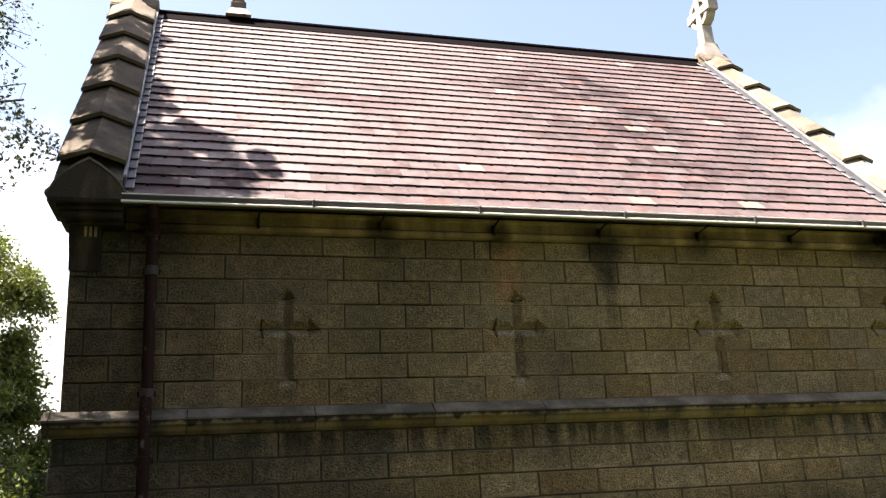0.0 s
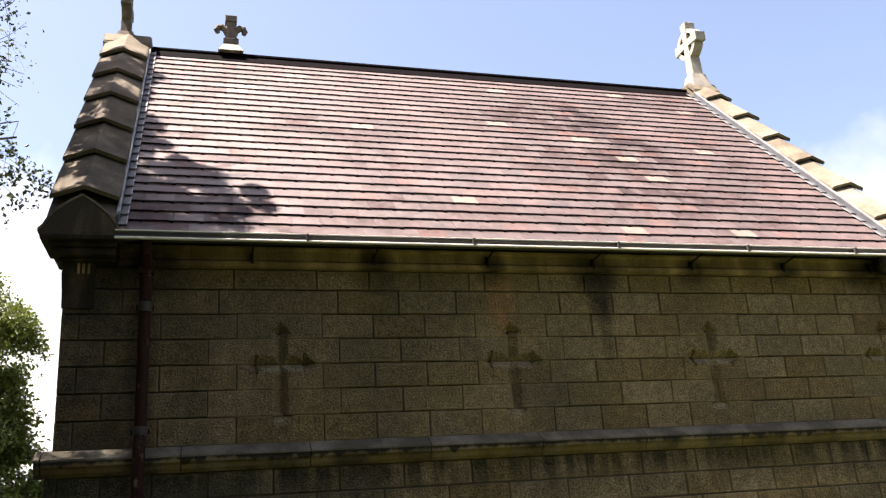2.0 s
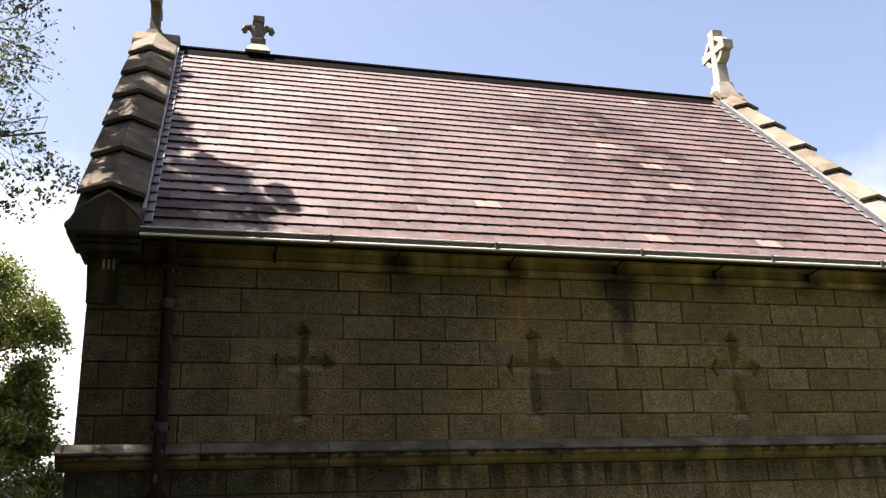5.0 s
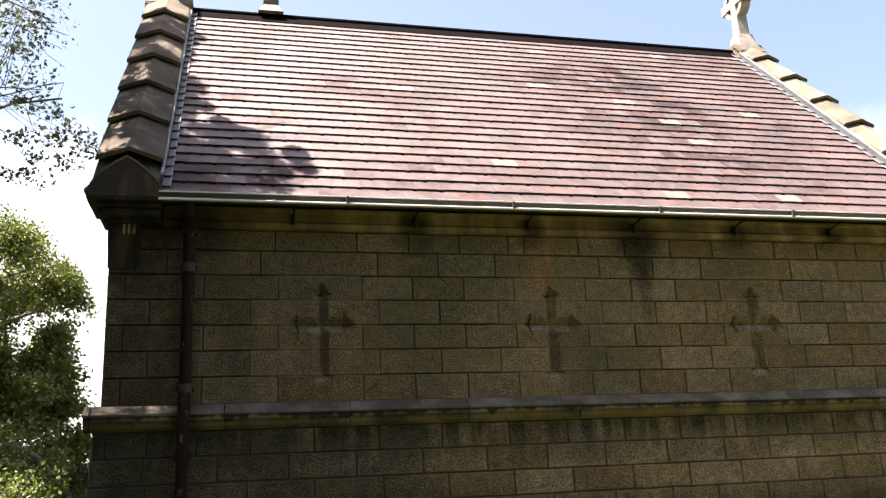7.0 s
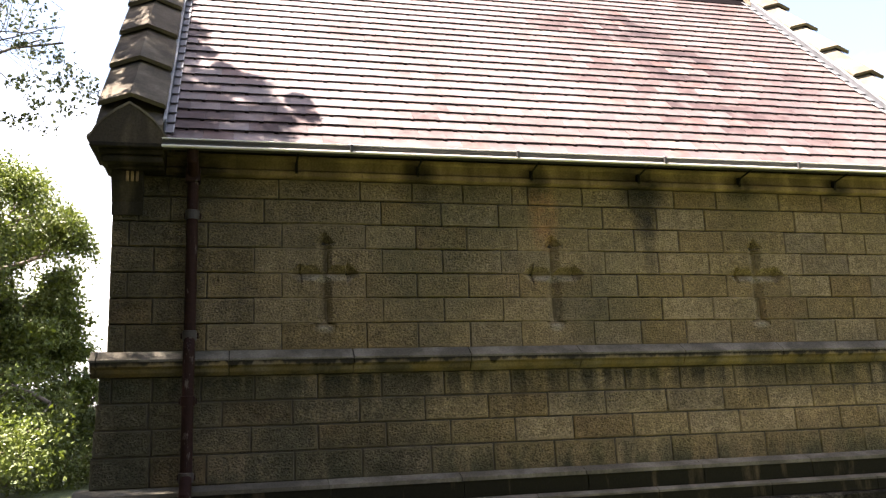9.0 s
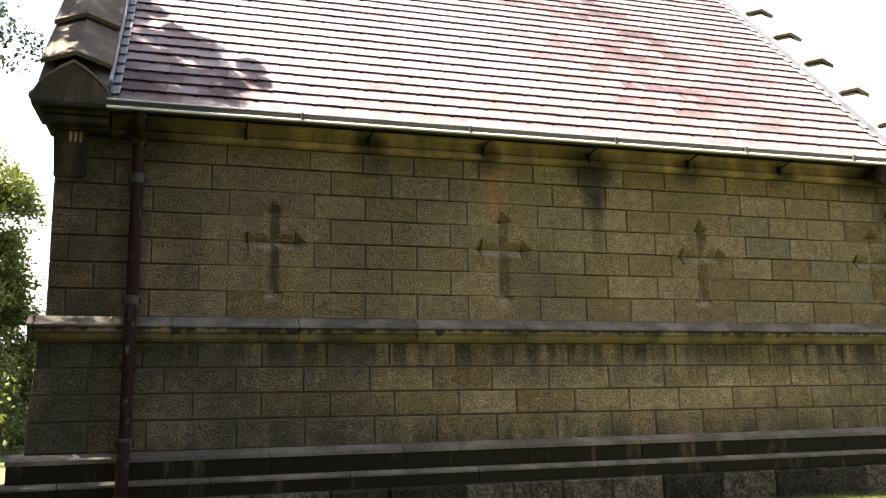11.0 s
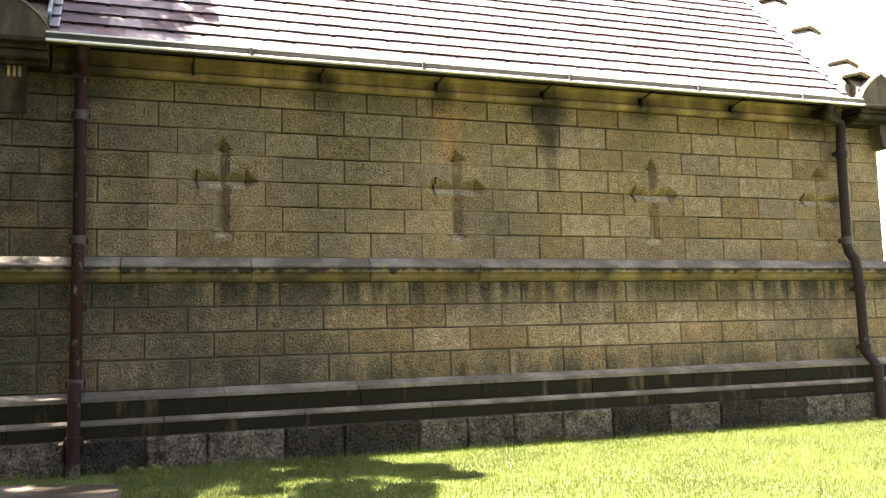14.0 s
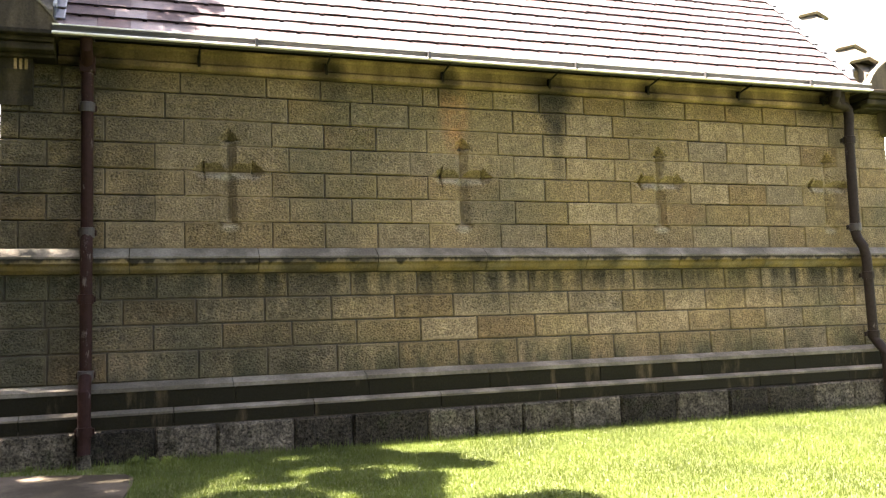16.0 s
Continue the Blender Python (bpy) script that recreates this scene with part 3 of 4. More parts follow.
def ring_cross(name, x, thick, base_z, height, span, label, stone):
    """A ringed stone cross in the plane of the gable, on a tapered pedestal."""
    top = tagged(new(name), label, "finial cross", "finials")
    top.location = (x, RIDGE_Y, base_z)
    ped = height * 0.22
    bm = bmesh.new()
    got = bmesh.ops.create_cube(bm, size=1, matrix=Matrix.Translation((0, 0, ped / 2)) @ Matrix.Diagonal((thick * 1.9, span * 0.52, ped, 1)))
    for v in got["verts"]:
        if v.co.z > ped / 2:
            v.co.x *= 0.72
            v.co.y *= 0.62
    bmesh.ops.bevel(bm, geom=bm.edges[:], offset=0.012, segments=2, affect="EDGES")
    part("pedestal", bm, stone, top)
    zc = ped + (height - ped) * 0.60
    w = span * 0.1
    bm = bmesh.new()
    t = thick / 2
    prism(bm, [(-w * 1.5, ped - 0.01), (w * 1.5, ped - 0.01), (w * 0.9, zc), (w * 1.25, height), (-w * 1.25, height), (-w * 0.9, zc)], "x", -t, t)
    bmesh.ops.bevel(bm, geom=bm.edges[:], offset=0.008, segments=1, affect="EDGES")
    part("shaft", bm, stone, top)
    for sgn in (-1, 1):
        bm = bmesh.new()
        prism(bm, [(sgn * w * 0.8, zc - w * 0.9), (sgn * span / 2, zc - w * 1.3), (sgn * span / 2, zc + w * 1.3), (sgn * w * 0.8, zc + w * 0.9)], "x", -t, t)
        bmesh.ops.bevel(bm, geom=bm.edges[:], offset=0.008, segments=1, affect="EDGES")
        part("arm", bm, stone, top)
    bm = bmesh.new()
    r0, r1, n = span * 0.30, span * 0.41, 36
    tt = t * 0.86
    q = []
    for k in range(n):
        a = 2 * math.pi * k / n
        q.append([bm.verts.new((sx, r * math.cos(a), zc + r * math.sin(a))) for sx, r in ((-tt, r0), (-tt, r1), (tt, r1), (tt, r0))])
    for k in range(n):
        p, o = q[k], q[(k + 1) % n]
        for j in range(4):
            bm.faces.new((p[j], p[(j + 1) % 4], o[(j + 1) % 4], o[j]))
    bmesh.ops.recalc_face_normals(bm, faces=bm.faces[:])
    part("ring", bm, stone, top)
    return top


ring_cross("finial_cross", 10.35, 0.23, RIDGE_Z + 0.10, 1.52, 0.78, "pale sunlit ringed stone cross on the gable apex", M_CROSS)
ring_cross("finial_cross", -0.46, 0.17, RIDGE_Z + 0.10, 1.02, 0.62, "dark stone cross on the gable apex", M_CROSS_D)


def fleur(x, y, z):
    top = tagged(new("fleur_finial"), "small grey stone fleur-de-lis finial on a pale cap", "finial", "finials")
    top.location = (x, y, z)
    bm = bmesh.new()
    got = bmesh.ops.create_cube(bm, size=1, matrix=Matrix.Translation((0, 0, 0.09)) @ Matrix.Diagonal((0.42, 0.34, 0.18, 1)))
    for v in got["verts"]:
        if v.co.z > 0.09:
            v.co.x *= 0.5
            v.co.y *= 0.5
    part("cap", bm, M_CROSS, top, "pale pyramidal stone cap")
    bm = bmesh.new()
    box(bm, -0.13, 0.13, -0.1, 0.1, 0.17, 0.27, 0.01)
    prism(bm, [(-0.11, 0.26), (0.11, 0.26), (0.065, 0.42), (0.075, 0.60), (-0.075, 0.60), (-0.065, 0.42)], "y", -0.08, 0.08)
    part("stem", bm, M_CROSS_D, top)
    bm = bmesh.new()
    box(bm, -0.1, 0.1, -0.1, 0.1, 0.60, 0.72, 0.015)
    part("knop", bm, M_CROSS_D, top)
    for s in (-1, 1):
        bm = bmesh.new()
        pts = [(s * 0.05, 0, 0.36), (s * 0.09, 0, 0.47), (s * 0.15, 0, 0.525), (s * 0.21, 0, 0.51), (s * 0.235, 0, 0.46), (s * 0.22, 0, 0.41)]
        tube(bm, pts, (0.045, 0.055, 0.06, 0.06, 0.055, 0.04), 10)
        part("curl", bm, M_CROSS_D, top)
    return top


fleur(1.24, RIDGE_Y + 0.0, RIDGE_Z + 0.08)

# ---- gutter, brackets, downpipes ----
bm = bmesh.new()
gy, gz = -0.39, 4.425
prof = [(gy - 0.05, gz + 0.04), (gy - 0.058, gz + 0.04), (gy - 0.058, gz + 0.01), (gy - 0.045, gz - 0.01), (gy - 0.045, gz - 0.055), (gy - 0.02, gz - 0.066), (gy + 0.05, gz - 0.06), (gy + 0.10, gz - 0.03), (gy + 0.10, gz + 0.04),
        (gy + 0.09, gz + 0.04), (gy + 0.085, gz - 0.02), (gy + 0.05, gz - 0.035), (gy - 0.015, gz - 0.03), (gy - 0.035, gz - 0.01)]
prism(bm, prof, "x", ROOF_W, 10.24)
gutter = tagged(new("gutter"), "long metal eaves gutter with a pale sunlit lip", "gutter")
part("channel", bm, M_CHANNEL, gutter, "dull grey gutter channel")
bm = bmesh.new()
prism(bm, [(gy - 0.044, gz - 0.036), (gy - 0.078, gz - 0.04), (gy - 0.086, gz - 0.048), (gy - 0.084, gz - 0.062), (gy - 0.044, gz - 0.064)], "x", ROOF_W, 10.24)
part("lip", bm, M_GUTTER, gutter, "gutter lip with its sun highlight painted in")
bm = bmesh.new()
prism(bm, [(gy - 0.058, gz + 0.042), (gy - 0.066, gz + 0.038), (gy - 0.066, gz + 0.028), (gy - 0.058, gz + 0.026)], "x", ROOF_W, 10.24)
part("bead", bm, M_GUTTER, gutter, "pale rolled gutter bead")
for i in range(7):
    bm = bmesh.new()
    x = 1.355 + 1.395 * i
    tube(bm, [(x, gy + 0.02, gz - 0.062), (x, gy + 0.08, gz - 0.07), (x, gy + 0.18, gz - 0.085), (x, -0.12, gz - 0.1), (x, -0.09, gz - 0.15)], 0.012, 8)
    box(bm, x - 0.016, x + 0.016, -0.1, -0.045, gz - 0.205, gz - 0.08, 0.005)
    part("bracket", bm, M_BRACKET, gutter, "black iron bracket")
for x in (1.93, 3.86, 5.72, 7.55, 9.2):
    bm = bmesh.new()
    box(bm, x - 0.015, x + 0.015, gy - 0.096, gy + 0.02, gz - 0.054, gz + 0.03, 0.004)
    part("joint", bm, M_CHANNEL, gutter)


def downpipe(name, label, mat, path, collars, r):
    top = tagged(new(name), label, "downpipe", "downpipes")
    bm = bmesh.new()
    tube(bm, path, r, 18)
    part("pipe", bm, mat, top)
    x, y, z = path[3]
    bm = bmesh.new()
    box(bm, x - r * 1.25, x + r * 1.25, y - r * 1.2, y + r * 1.15, z + 0.0, z + 0.17, 0.01)
    part("hopper", bm, mat, top, "small square pipe head")
    for x, y, z, pale in collars:
        bm = bmesh.new()
        tube(bm, [(x, y, z - 0.05), (x, y, z + 0.045), (x, y, z + 0.05)], (r * 1.2, r * 1.24, r * 1.1), 18)
        collar = part("collar", bm, M_COLLAR if pale else mat, top, "pale weathered pipe collar" if pale else "")
        bm = bmesh.new()
        box(bm, x - r * 1.5, x + r * 1.5, y + r * 0.4, y + r * 0.95, z - 0.03, z + 0.03, 0.006)
        part("fixing_lug", bm, mat, collar)
    return top


downpipe("downpipe", "flaking red-brown cast-iron downpipe with pale collars", M_PIPE,
         [(0.24, -0.37, 4.40), (0.24, -0.33, 4.26), (0.24, -0.17, 4.14), (0.24, -0.15, 4.06), (0.24, -0.15, 2.45), (0.24, -0.17, 2.36), (0.24, -0.22, 2.25), (0.24, -0.23, 2.1), (0.24, -0.24, 1.0),
          (0.24, -0.30, 0.92), (0.24, -0.385, 0.8), (0.24, -0.40, 0.3), (0.24, -0.42, 0.2), (0.24, -0.47, 0.13)],
         [(0.24, -0.15, 3.70, 1), (0.24, -0.155, 2.40, 1), (0.24, -0.235, 1.72, 0), (0.24, -0.25, 0.96, 1), (0.24, -0.40, 0.42, 0)], 0.061)
downpipe("downpipe", "dark weathered cast-iron downpipe with a swan neck", M_PIPE_D,
         [(9.70, -0.37, 4.40), (9.70, -0.36, 4.30), (9.73, -0.28, 4.24), (9.84, -0.22, 4.22), (10.02, -0.17, 4.21), (10.09, -0.155, 4.16), (10.10, -0.15, 4.05), (10.08, -0.15, 3.75), (10.08, -0.15, 2.45), (10.09, -0.17, 2.36),
          (10.13, -0.22, 2.25), (10.16, -0.23, 2.1), (10.18, -0.24, 1.0), (10.2, -0.3, 0.92), (10.2, -0.42, 0.8), (10.2, -0.43, 0.1)],
         [(10.08, -0.15, 3.74, 0), (10.08, -0.15, 2.52, 1), (10.16, -0.235, 1.85, 0), (10.18, -0.24, 1.05, 0)], 0.066)


# ---- trees ----
def leaf_cloud(rng, centers, radii, count, size, flat=0.75, keep=None):
    """Vertices and faces of small folded leaves scattered in clumps."""
    centers, radii = np.array(centers), np.array(radii)
    pick = rng.integers(0, len(centers), count)
    d = rng.normal(size=(count, 3))
    d /= np.linalg.norm(d, axis=1)[:, None]
    p = centers[pick] + d * (radii[pick] * rng.random(count) ** 0.45)[:, None] * np.array((1, 1, flat))
    if keep is not None:
        p = p[keep(p)]
    n = len(p)
    a = rng.normal(size=(n, 3))
    a /= np.linalg.norm(a, axis=1)[:, None]
    b = np.cross(a, rng.normal(size=(n, 3)))
    b /= np.linalg.norm(b, axis=1)[:, None]
    s = (size * (0.6 + 0.8 * rng.random(n)))[:, None]
    up = np.cross(a, b) * s * 0.15
    v = np.stack([p - a * s * 0.5, p + b * s * 0.32 + up, p + a * s * 0.5, p - b * s * 0.32 + up], 1).reshape(-1, 3)
    i = np.arange(n) * 4
    f = np.concatenate([np.stack([i, i + 1, i + 2], 1), np.stack([i, i + 2, i + 3], 1)])
    return v, f


def grow(bm, rng, start, way, length, radius, depth, tips, droop=0.0, room=None):
    """A limb that bends, tapers and forks; its ends are gathered in tips."""
    p, d = Vector(start), Vector(way).normalized()
    pts, rad = [p.copy()], [radius]
    n = 5
    for i in range(n):
        d = (d + Vector(rng.normal(size=3)) * 0.13 + Vector((0, 0, -droop))).normalized()
        if room and not room(p + d * length / n):
            break
        p = p + d * length / n
        pts.append(p.copy())
        rad.append(radius * (1 - 0.55 * (i + 1) / n))
        if depth > 0 and i >= 1:
            for _ in range(1 if depth > 1 else 2):
                side = (d + Vector(rng.normal(size=3)) * 0.75).normalized()
                grow(bm, rng, p, side, length * (0.45 + 0.25 * rng.random()), rad[-1] * 0.6, depth - 1, tips, droop, room)
        elif depth == 0:
            tips.append(p.copy())
    if len(pts) > 1:
        tube(bm, pts, rad, 6 if radius < 0.05 else 10, False)


def tree(name, label, base, height, limbs, leaf_mat, count, size, seed, clump, droop, keep=None, spread=1.0, lean=(0, 0, 0), low=0.25, room=None, slim=0.5):
    rng = np.random.default_rng(seed)
    top = tagged(new(name), label, "tree")
    x, y, z = base
    bm = bmesh.new()
    tips = []
    trunk = [Vector((x, y, z - 0.1))]
    for i in range(1, 8):
        trunk.append(Vector((x, y, z)) + Vector(lean) * (i / 7) ** 1.5 + Vector((rng.normal() * 0.08, rng.normal() * 0.08, height * 0.8 * i / 7)))
    r = height * 0.022
    tube(bm, trunk, [r * (1.25 - i * 0.14) for i in range(8)], 12)
    for i in range(limbs):
        f = low + (1 - low) * (i + 0.5) / limbs
        j = min(int(f * 7), 6)
        p = trunk[j].lerp(trunk[j + 1], f * 7 - j)
        a = i * 2.4 + rng.random() * 0.7
        w = Vector((math.cos(a), math.sin(a), 0.15 + 0.7 * f))
        grow(bm, rng, p, w, spread * height * (0.36 - 0.16 * f), r * slim * (1.1 - 0.6 * f), 2, tips, droop, room)
    ob = link("trunk", bm, M_BARK, True)
    ob.parent = top
    pts = np.array([tuple(t) for t in tips])
    rad = clump * (0.6 + 0.8 * rng.random(len(pts)))
    v, f = leaf_cloud(rng, pts, rad, count, size, 0.7, keep)
    crown = raw("crown", v, f, leaf_mat, top)
    return top


def round_top(p):
    """An uneven rounded top to the crown."""
    r = np.random.default_rng(6).random(len(p))
    wave = 0.14 * np.sin(p[:, 0] * 2.3) + 0.15 * np.sin(p[:, 1] * 3.1 + 1.0)
    return p[:, 2] < 8.6 + wave - 0.082 * np.maximum(p[:, 0] + 6.0, 0) ** 3 + 0.5 * r ** 3


def under_top(p):
    return p[2] < 8.6 - 0.082 * max(p[0] + 6.0, 0) ** 3


tree("maple_tree", "dense sunlit green broadleaf tree behind the chapel", (-6.6, 15.0, 0.0), 10.4, 22, M_LEAF, 200000, 0.105, 3, 0.64, 0.0, round_top, 0.95, low=0.06, room=under_top)
tree("maple_tree", "low spreading green tree behind the chapel", (-5.6, 17.5, 0.0), 6.4, 14, M_LEAF, 70000, 0.13, 7, 0.5, 0.0, None, 0.9, low=0.03)
tree("maple_tree", "dense green broadleaf tree further back", (-12.5, 20.0, 0.0), 8.0, 12, M_LEAF, 70000, 0.15, 5, 0.75, 0.0, None, 1.0, low=0.06)


def clear_of_chapel(p):
    """The crowns' limbs stop short of the open sky beside and above the chapel."""
    d = p[1] + 9.6
    return p[0] < 0.8 - 0.2 * d or p[2] > 2.0 + 0.71 * d


def sunlit(p):
    """Leaves whose shade would fall on the roof or on the lawn before the wall."""
    k = ((p - np.array((0, EAVE_Y, EAVE_Z))) @ np.array(tuple(OUT))) / float(SUN_TO.dot(OUT))
    hit = p - k[:, None] * np.array(tuple(SUN_TO))
    u = (hit[:, 2] - EAVE_Z) / (RIDGE_Z - EAVE_Z)
    roof_sun = (k > 0) & (u > -0.03) & (u < 1.1) & (hit[:, 0] > -0.6)
    g = p - ((p[:, 2] - GROUND) / SUN_TO.z)[:, None] * np.array(tuple(SUN_TO))
    return roof_sun | ((g[:, 1] < -0.3) & (g[:, 0] > -0.6))


def thin_east(p):
    """Foliage that thins out towards the chapel on the crown's low side."""
    r = np.random.default_rng(2).random(len(p))
    d = np.maximum(p[:, 1] + 9.6, 0.5)
    side = (0.8 - p[:, 0]) / d
    low = p[:, 2] < 2.0 + 0.71 * d
    return (~low & ~sunlit(p)) | (low & (r < np.clip((side - 0.17) * 2.5, 0, 0.22)) & (p[:, 2] > 1.4 + 0.40 * d))


def clear_south(p):
    d = np.maximum(p[:, 1] + 9.6, 0.5)
    return ((p[:, 2] > 2.0 + 0.71 * d) | ((0.8 - p[:, 0]) / d > 0.5)) & ~sunlit(p)


def bough(top, start, clumps, radii, count, size, mat, seed, thin=1.0):
    """A leafy bough: a bent limb from the trunk, with a twig to each clump of leaves."""
    rng = np.random.default_rng(seed)
    pts = np.array(clumps)
    mid = Vector(pts.mean(0)) + Vector((0, 0, 0.1))
    start = Vector(start)
    bm = bmesh.new()
    fork = start.lerp(mid, 0.55) + Vector((0, 0, 0.25))
    tube(bm, [start, start.lerp(fork, 0.5) + Vector((0, 0, 0.08)), fork, mid], [r * thin for r in (0.06, 0.045, 0.03, 0.016)], 8)
    for q in pts:
        q = Vector(q)
        a = fork.lerp(mid, float(rng.random()))
        tube(bm, [a, a.lerp(q, 0.5) + Vector(rng.normal(size=3)) * 0.08, q], [r * thin for r in (0.012, 0.009, 0.005)], 5)
    ob = link("bough", bm, M_BARK, True)
    ob.parent = top
    v, f = leaf_cloud(rng, pts, radii, count, size, 0.7)
    raw("bough_leaves", v, f, mat, ob)


west_tree = tree("shade_tree", "tall light-leaved tree overhanging the chapel's west end", (-4.6, 0.9, 0.0), 14.5, 24, M_LEAF_B, 110000, 0.07, 8, 0.5, 0.01, thin_east, 1.0, low=0.40, room=clear_of_chapel, slim=0.13)
south_tree = tree("shade_tree", "tall leafy tree shading the lawn", (-4.4, -3.2, 0.0), 12.5, 20, M_LEAF, 60000, 0.11, 21, 0.6, 0.0, clear_south, 1.05, low=0.5, room=clear_of_chapel, slim=0.13)


# the low boughs over the west parapet and the foot of the roof
rng = np.random.default_rng(12)
clumps = []
while len(clumps) < 60:
    u, x = rng.random() ** 1.3 * 0.5, -0.1 + 1.8 * rng.random()
    edge = np.interp(u, (0.0, 0.1, 0.18, 0.23, 0.27, 0.35, 0.5), (1.0, 1.6, 1.45, 1.1, 0.65, 0.4, 0.1))
    if x < edge and not (u < 0.08 and rng.random() < 0.5):
        q = Vector((x, EAVE_Y, EAVE_Z)) + SLOPE * u + SUN_TO * (5.0 + 1.4 * rng.random())
        clumps.append(tuple(q))
for i in range(54):
    q = Vector((-0.85 + 0.8 * rng.random(), EAVE_Y, EAVE_Z)) + SLOPE * (0.02 + 0.83 * rng.random()) + OUT * 0.3 + SUN_TO * (4.7 + 1.2 * rng.random())
    clumps.append(tuple(q))
bough(west_tree, (-4.6, 0.9, 9.0), clumps, 0.08 + 0.14 * rng.random(114), 32000, 0.075, M_LEAF_B, 13)
# boughs that dapple the lawn
clumps = []
while len(clumps) < 200:
    x, y = -1.8 + 6.0 * rng.random() ** 1.25, -4.4 + 4.0 * rng.random()
    edge = np.interp(y, (-4.2, -3.65, -3.5, -3.0, -2.2, -1.8, -1.06, -0.3), (4.2, 4.0, 3.0, 3.2, 3.3, 4.2, 3.8, 2.3))
    if x < edge:
        clumps.append(tuple(Vector((x, y, GROUND)) + SUN_TO * (9.8 + 1.2 * rng.random())))
bough(south_tree, (-4.4, -3.2, 8.0), clumps, 0.17 + 0.22 * rng.random(200), 72000, 0.12, M_LEAF, 14)
# small hanging sprays beside the parapet
clumps = [(-1.85, 0.9, 7.8), (-1.66, 0.8, 7.6), (-1.95, 1.1, 7.3), (-1.75, 1.0, 7.15), (-1.72, 0.9, 6.85), (-1.9, 0.7, 6.6), (-1.75, 0.9, 6.3), (-1.8, 1.0, 6.05), (-1.6, 0.85, 5.95), (-1.4, 0.9, 5.85), (-1.65, 1.1, 5.65), (-1.45, 0.9, 5.55), (-1.2, 0.9, 5.6), (-1.02, 0.9, 5.5), (-1.05, 0.85, 5.35), (-1.25, 0.9, 5.22), (-1.5, 0.95, 5.05), (-1.6, 0.9, 5.3), (-1.8, 0.8, 5.5), (-1.85, 1.0, 5.1)]
bough(west_tree, (-4.6, 0.9, 5.6), clumps, 0.16 + 0.16 * rng.random(len(clumps)), 850, 0.062, M_LEAF_B, 15, thin=0.4)
# unseen trees added behind and beside the way in, to cut sky light
def west_of_way(p):
    return p[:, 0] < -2.9 - 0.1 * np.abs(p[:, 1] + 9.0)


for x, y, h, seed in ((-7.2, -9.0, 13.0, 31), (-10.5, -2.6, 12.5, 34)):
    tree("maple_tree", "unseen broad leafy tree added beside the lawn to dim the wall", (x, y, 0.0), h, 14, M_LEAF, 45000, 0.3, seed, 0.9, 0.0, west_of_way, 1.0, low=0.15, room=lambda p: p[0] < -3.4)
for x, y, h, seed in ((-3.5, -17.0, 14.0, 35), (3.0, -21.0, 14.0, 32), (12.0, -19.0, 12.0, 33)):
    tree("maple_tree", "unseen leafy tree added across the lawn to block sky light", (x, y, 0.0), h, 14, M_LEAF, 22000, 0.34, seed, 0.9, 0.0, None, 1.0, low=0.1)


# ---- lawn blades near the wall ----
def lawn(x0, x1, y0, y1, count, seed):
    rng = np.random.default_rng(seed)
    p = np.stack([x0 + (x1 - x0) * rng.random(count), y0 + (y1 - y0) * rng.random(count), np.full(count, GROUND)], 1)
    ok = ~((p[:, 0] < 0.68) & (p[:, 1] > -2.62) & (p[:, 1] < np.interp(p[:, 0], (-0.9, -0.3, 0.2, 0.68), (-0.6, -0.7, -0.9, -1.1))))
    # thin, trodden turf between the slab and the wall
    ok &= ~((p[:, 0] < 0.62) & (p[:, 1] > -1.1) & (rng.random(count) < 0.7))
    p = p[ok]
    n = len(p)
    a = rng.random(n) * 2 * math.pi
    h = (0.016 + 0.028 * rng.random(n) ** 2) * (1 + 2.2 * rng.random(n) * np.clip((p[:, 1] + 0.62) * 5, 0, 1))
    w = 0.0022 + 0.0024 * rng.random(n)
    side = np.stack([np.cos(a) * w, np.sin(a) * w, np.zeros(n)], 1)
    tip = np.stack([rng.normal(size=n) * 0.008, rng.normal(size=n) * 0.008, h], 1)
    v = np.stack([p - side, p + side, p + tip], 1).reshape(-1, 3)
    f = np.arange(n * 3).reshape(-1, 3)
    ob = raw("grass", v, f, M_BLADE)
    return tagged(ob, "short bright green mown grass blades", "grass", kind="stuff")


lawn(-2.5, 15.0, -5.4, -0.37, 520000, 11)


def weed(name, x, y, h, seed):
    rng = np.random.default_rng(seed)
    top = tagged(new(name), "small green weed at the foot of the wall", "weed", "weeds")
    top.location = (x, y, GROUND)
    n = int(26 + rng.integers(0, 20))
    stems = bmesh.new()
    pts = []
    for i in range(7):
        a = rng.random() * 6.28
        p = Vector((math.cos(a) * h * 0.7 * rng.random(), math.sin(a) * h * 0.5 * rng.random(), h * (0.5 + 0.5 * rng.random())))
        tube(stems, [(0, 0, -0.01), p * 0.5 + Vector((0, 0, 0.01)), p], (0.004, 0.003, 0.002), 5)
        pts.append(tuple(p))
    part("stem", stems, M_LEAF, top)
    v, f = leaf_cloud(rng, pts, [h * 0.45] * 7, n * 5, 0.026, 0.7)
    v[:, 2] = np.maximum(v[:, 2], 0.0)
    raw("leaves", v, f, M_LEAF, top)


for i, (x, y, h) in enumerate(((0.72, -0.46, 0.07), (0.86, -0.5, 0.06), (1.02, -0.46, 0.05), (1.6, -0.46, 0.05), (-0.25, -0.46, 0.05), (2.5, -0.45, 0.05))):
    weed("weed", x, y, h, 60 + i)

shoe = tagged(new("drain_shoe"), "broken grey clay drain shoe under the downpipe", "drain")
bm = bmesh.new()
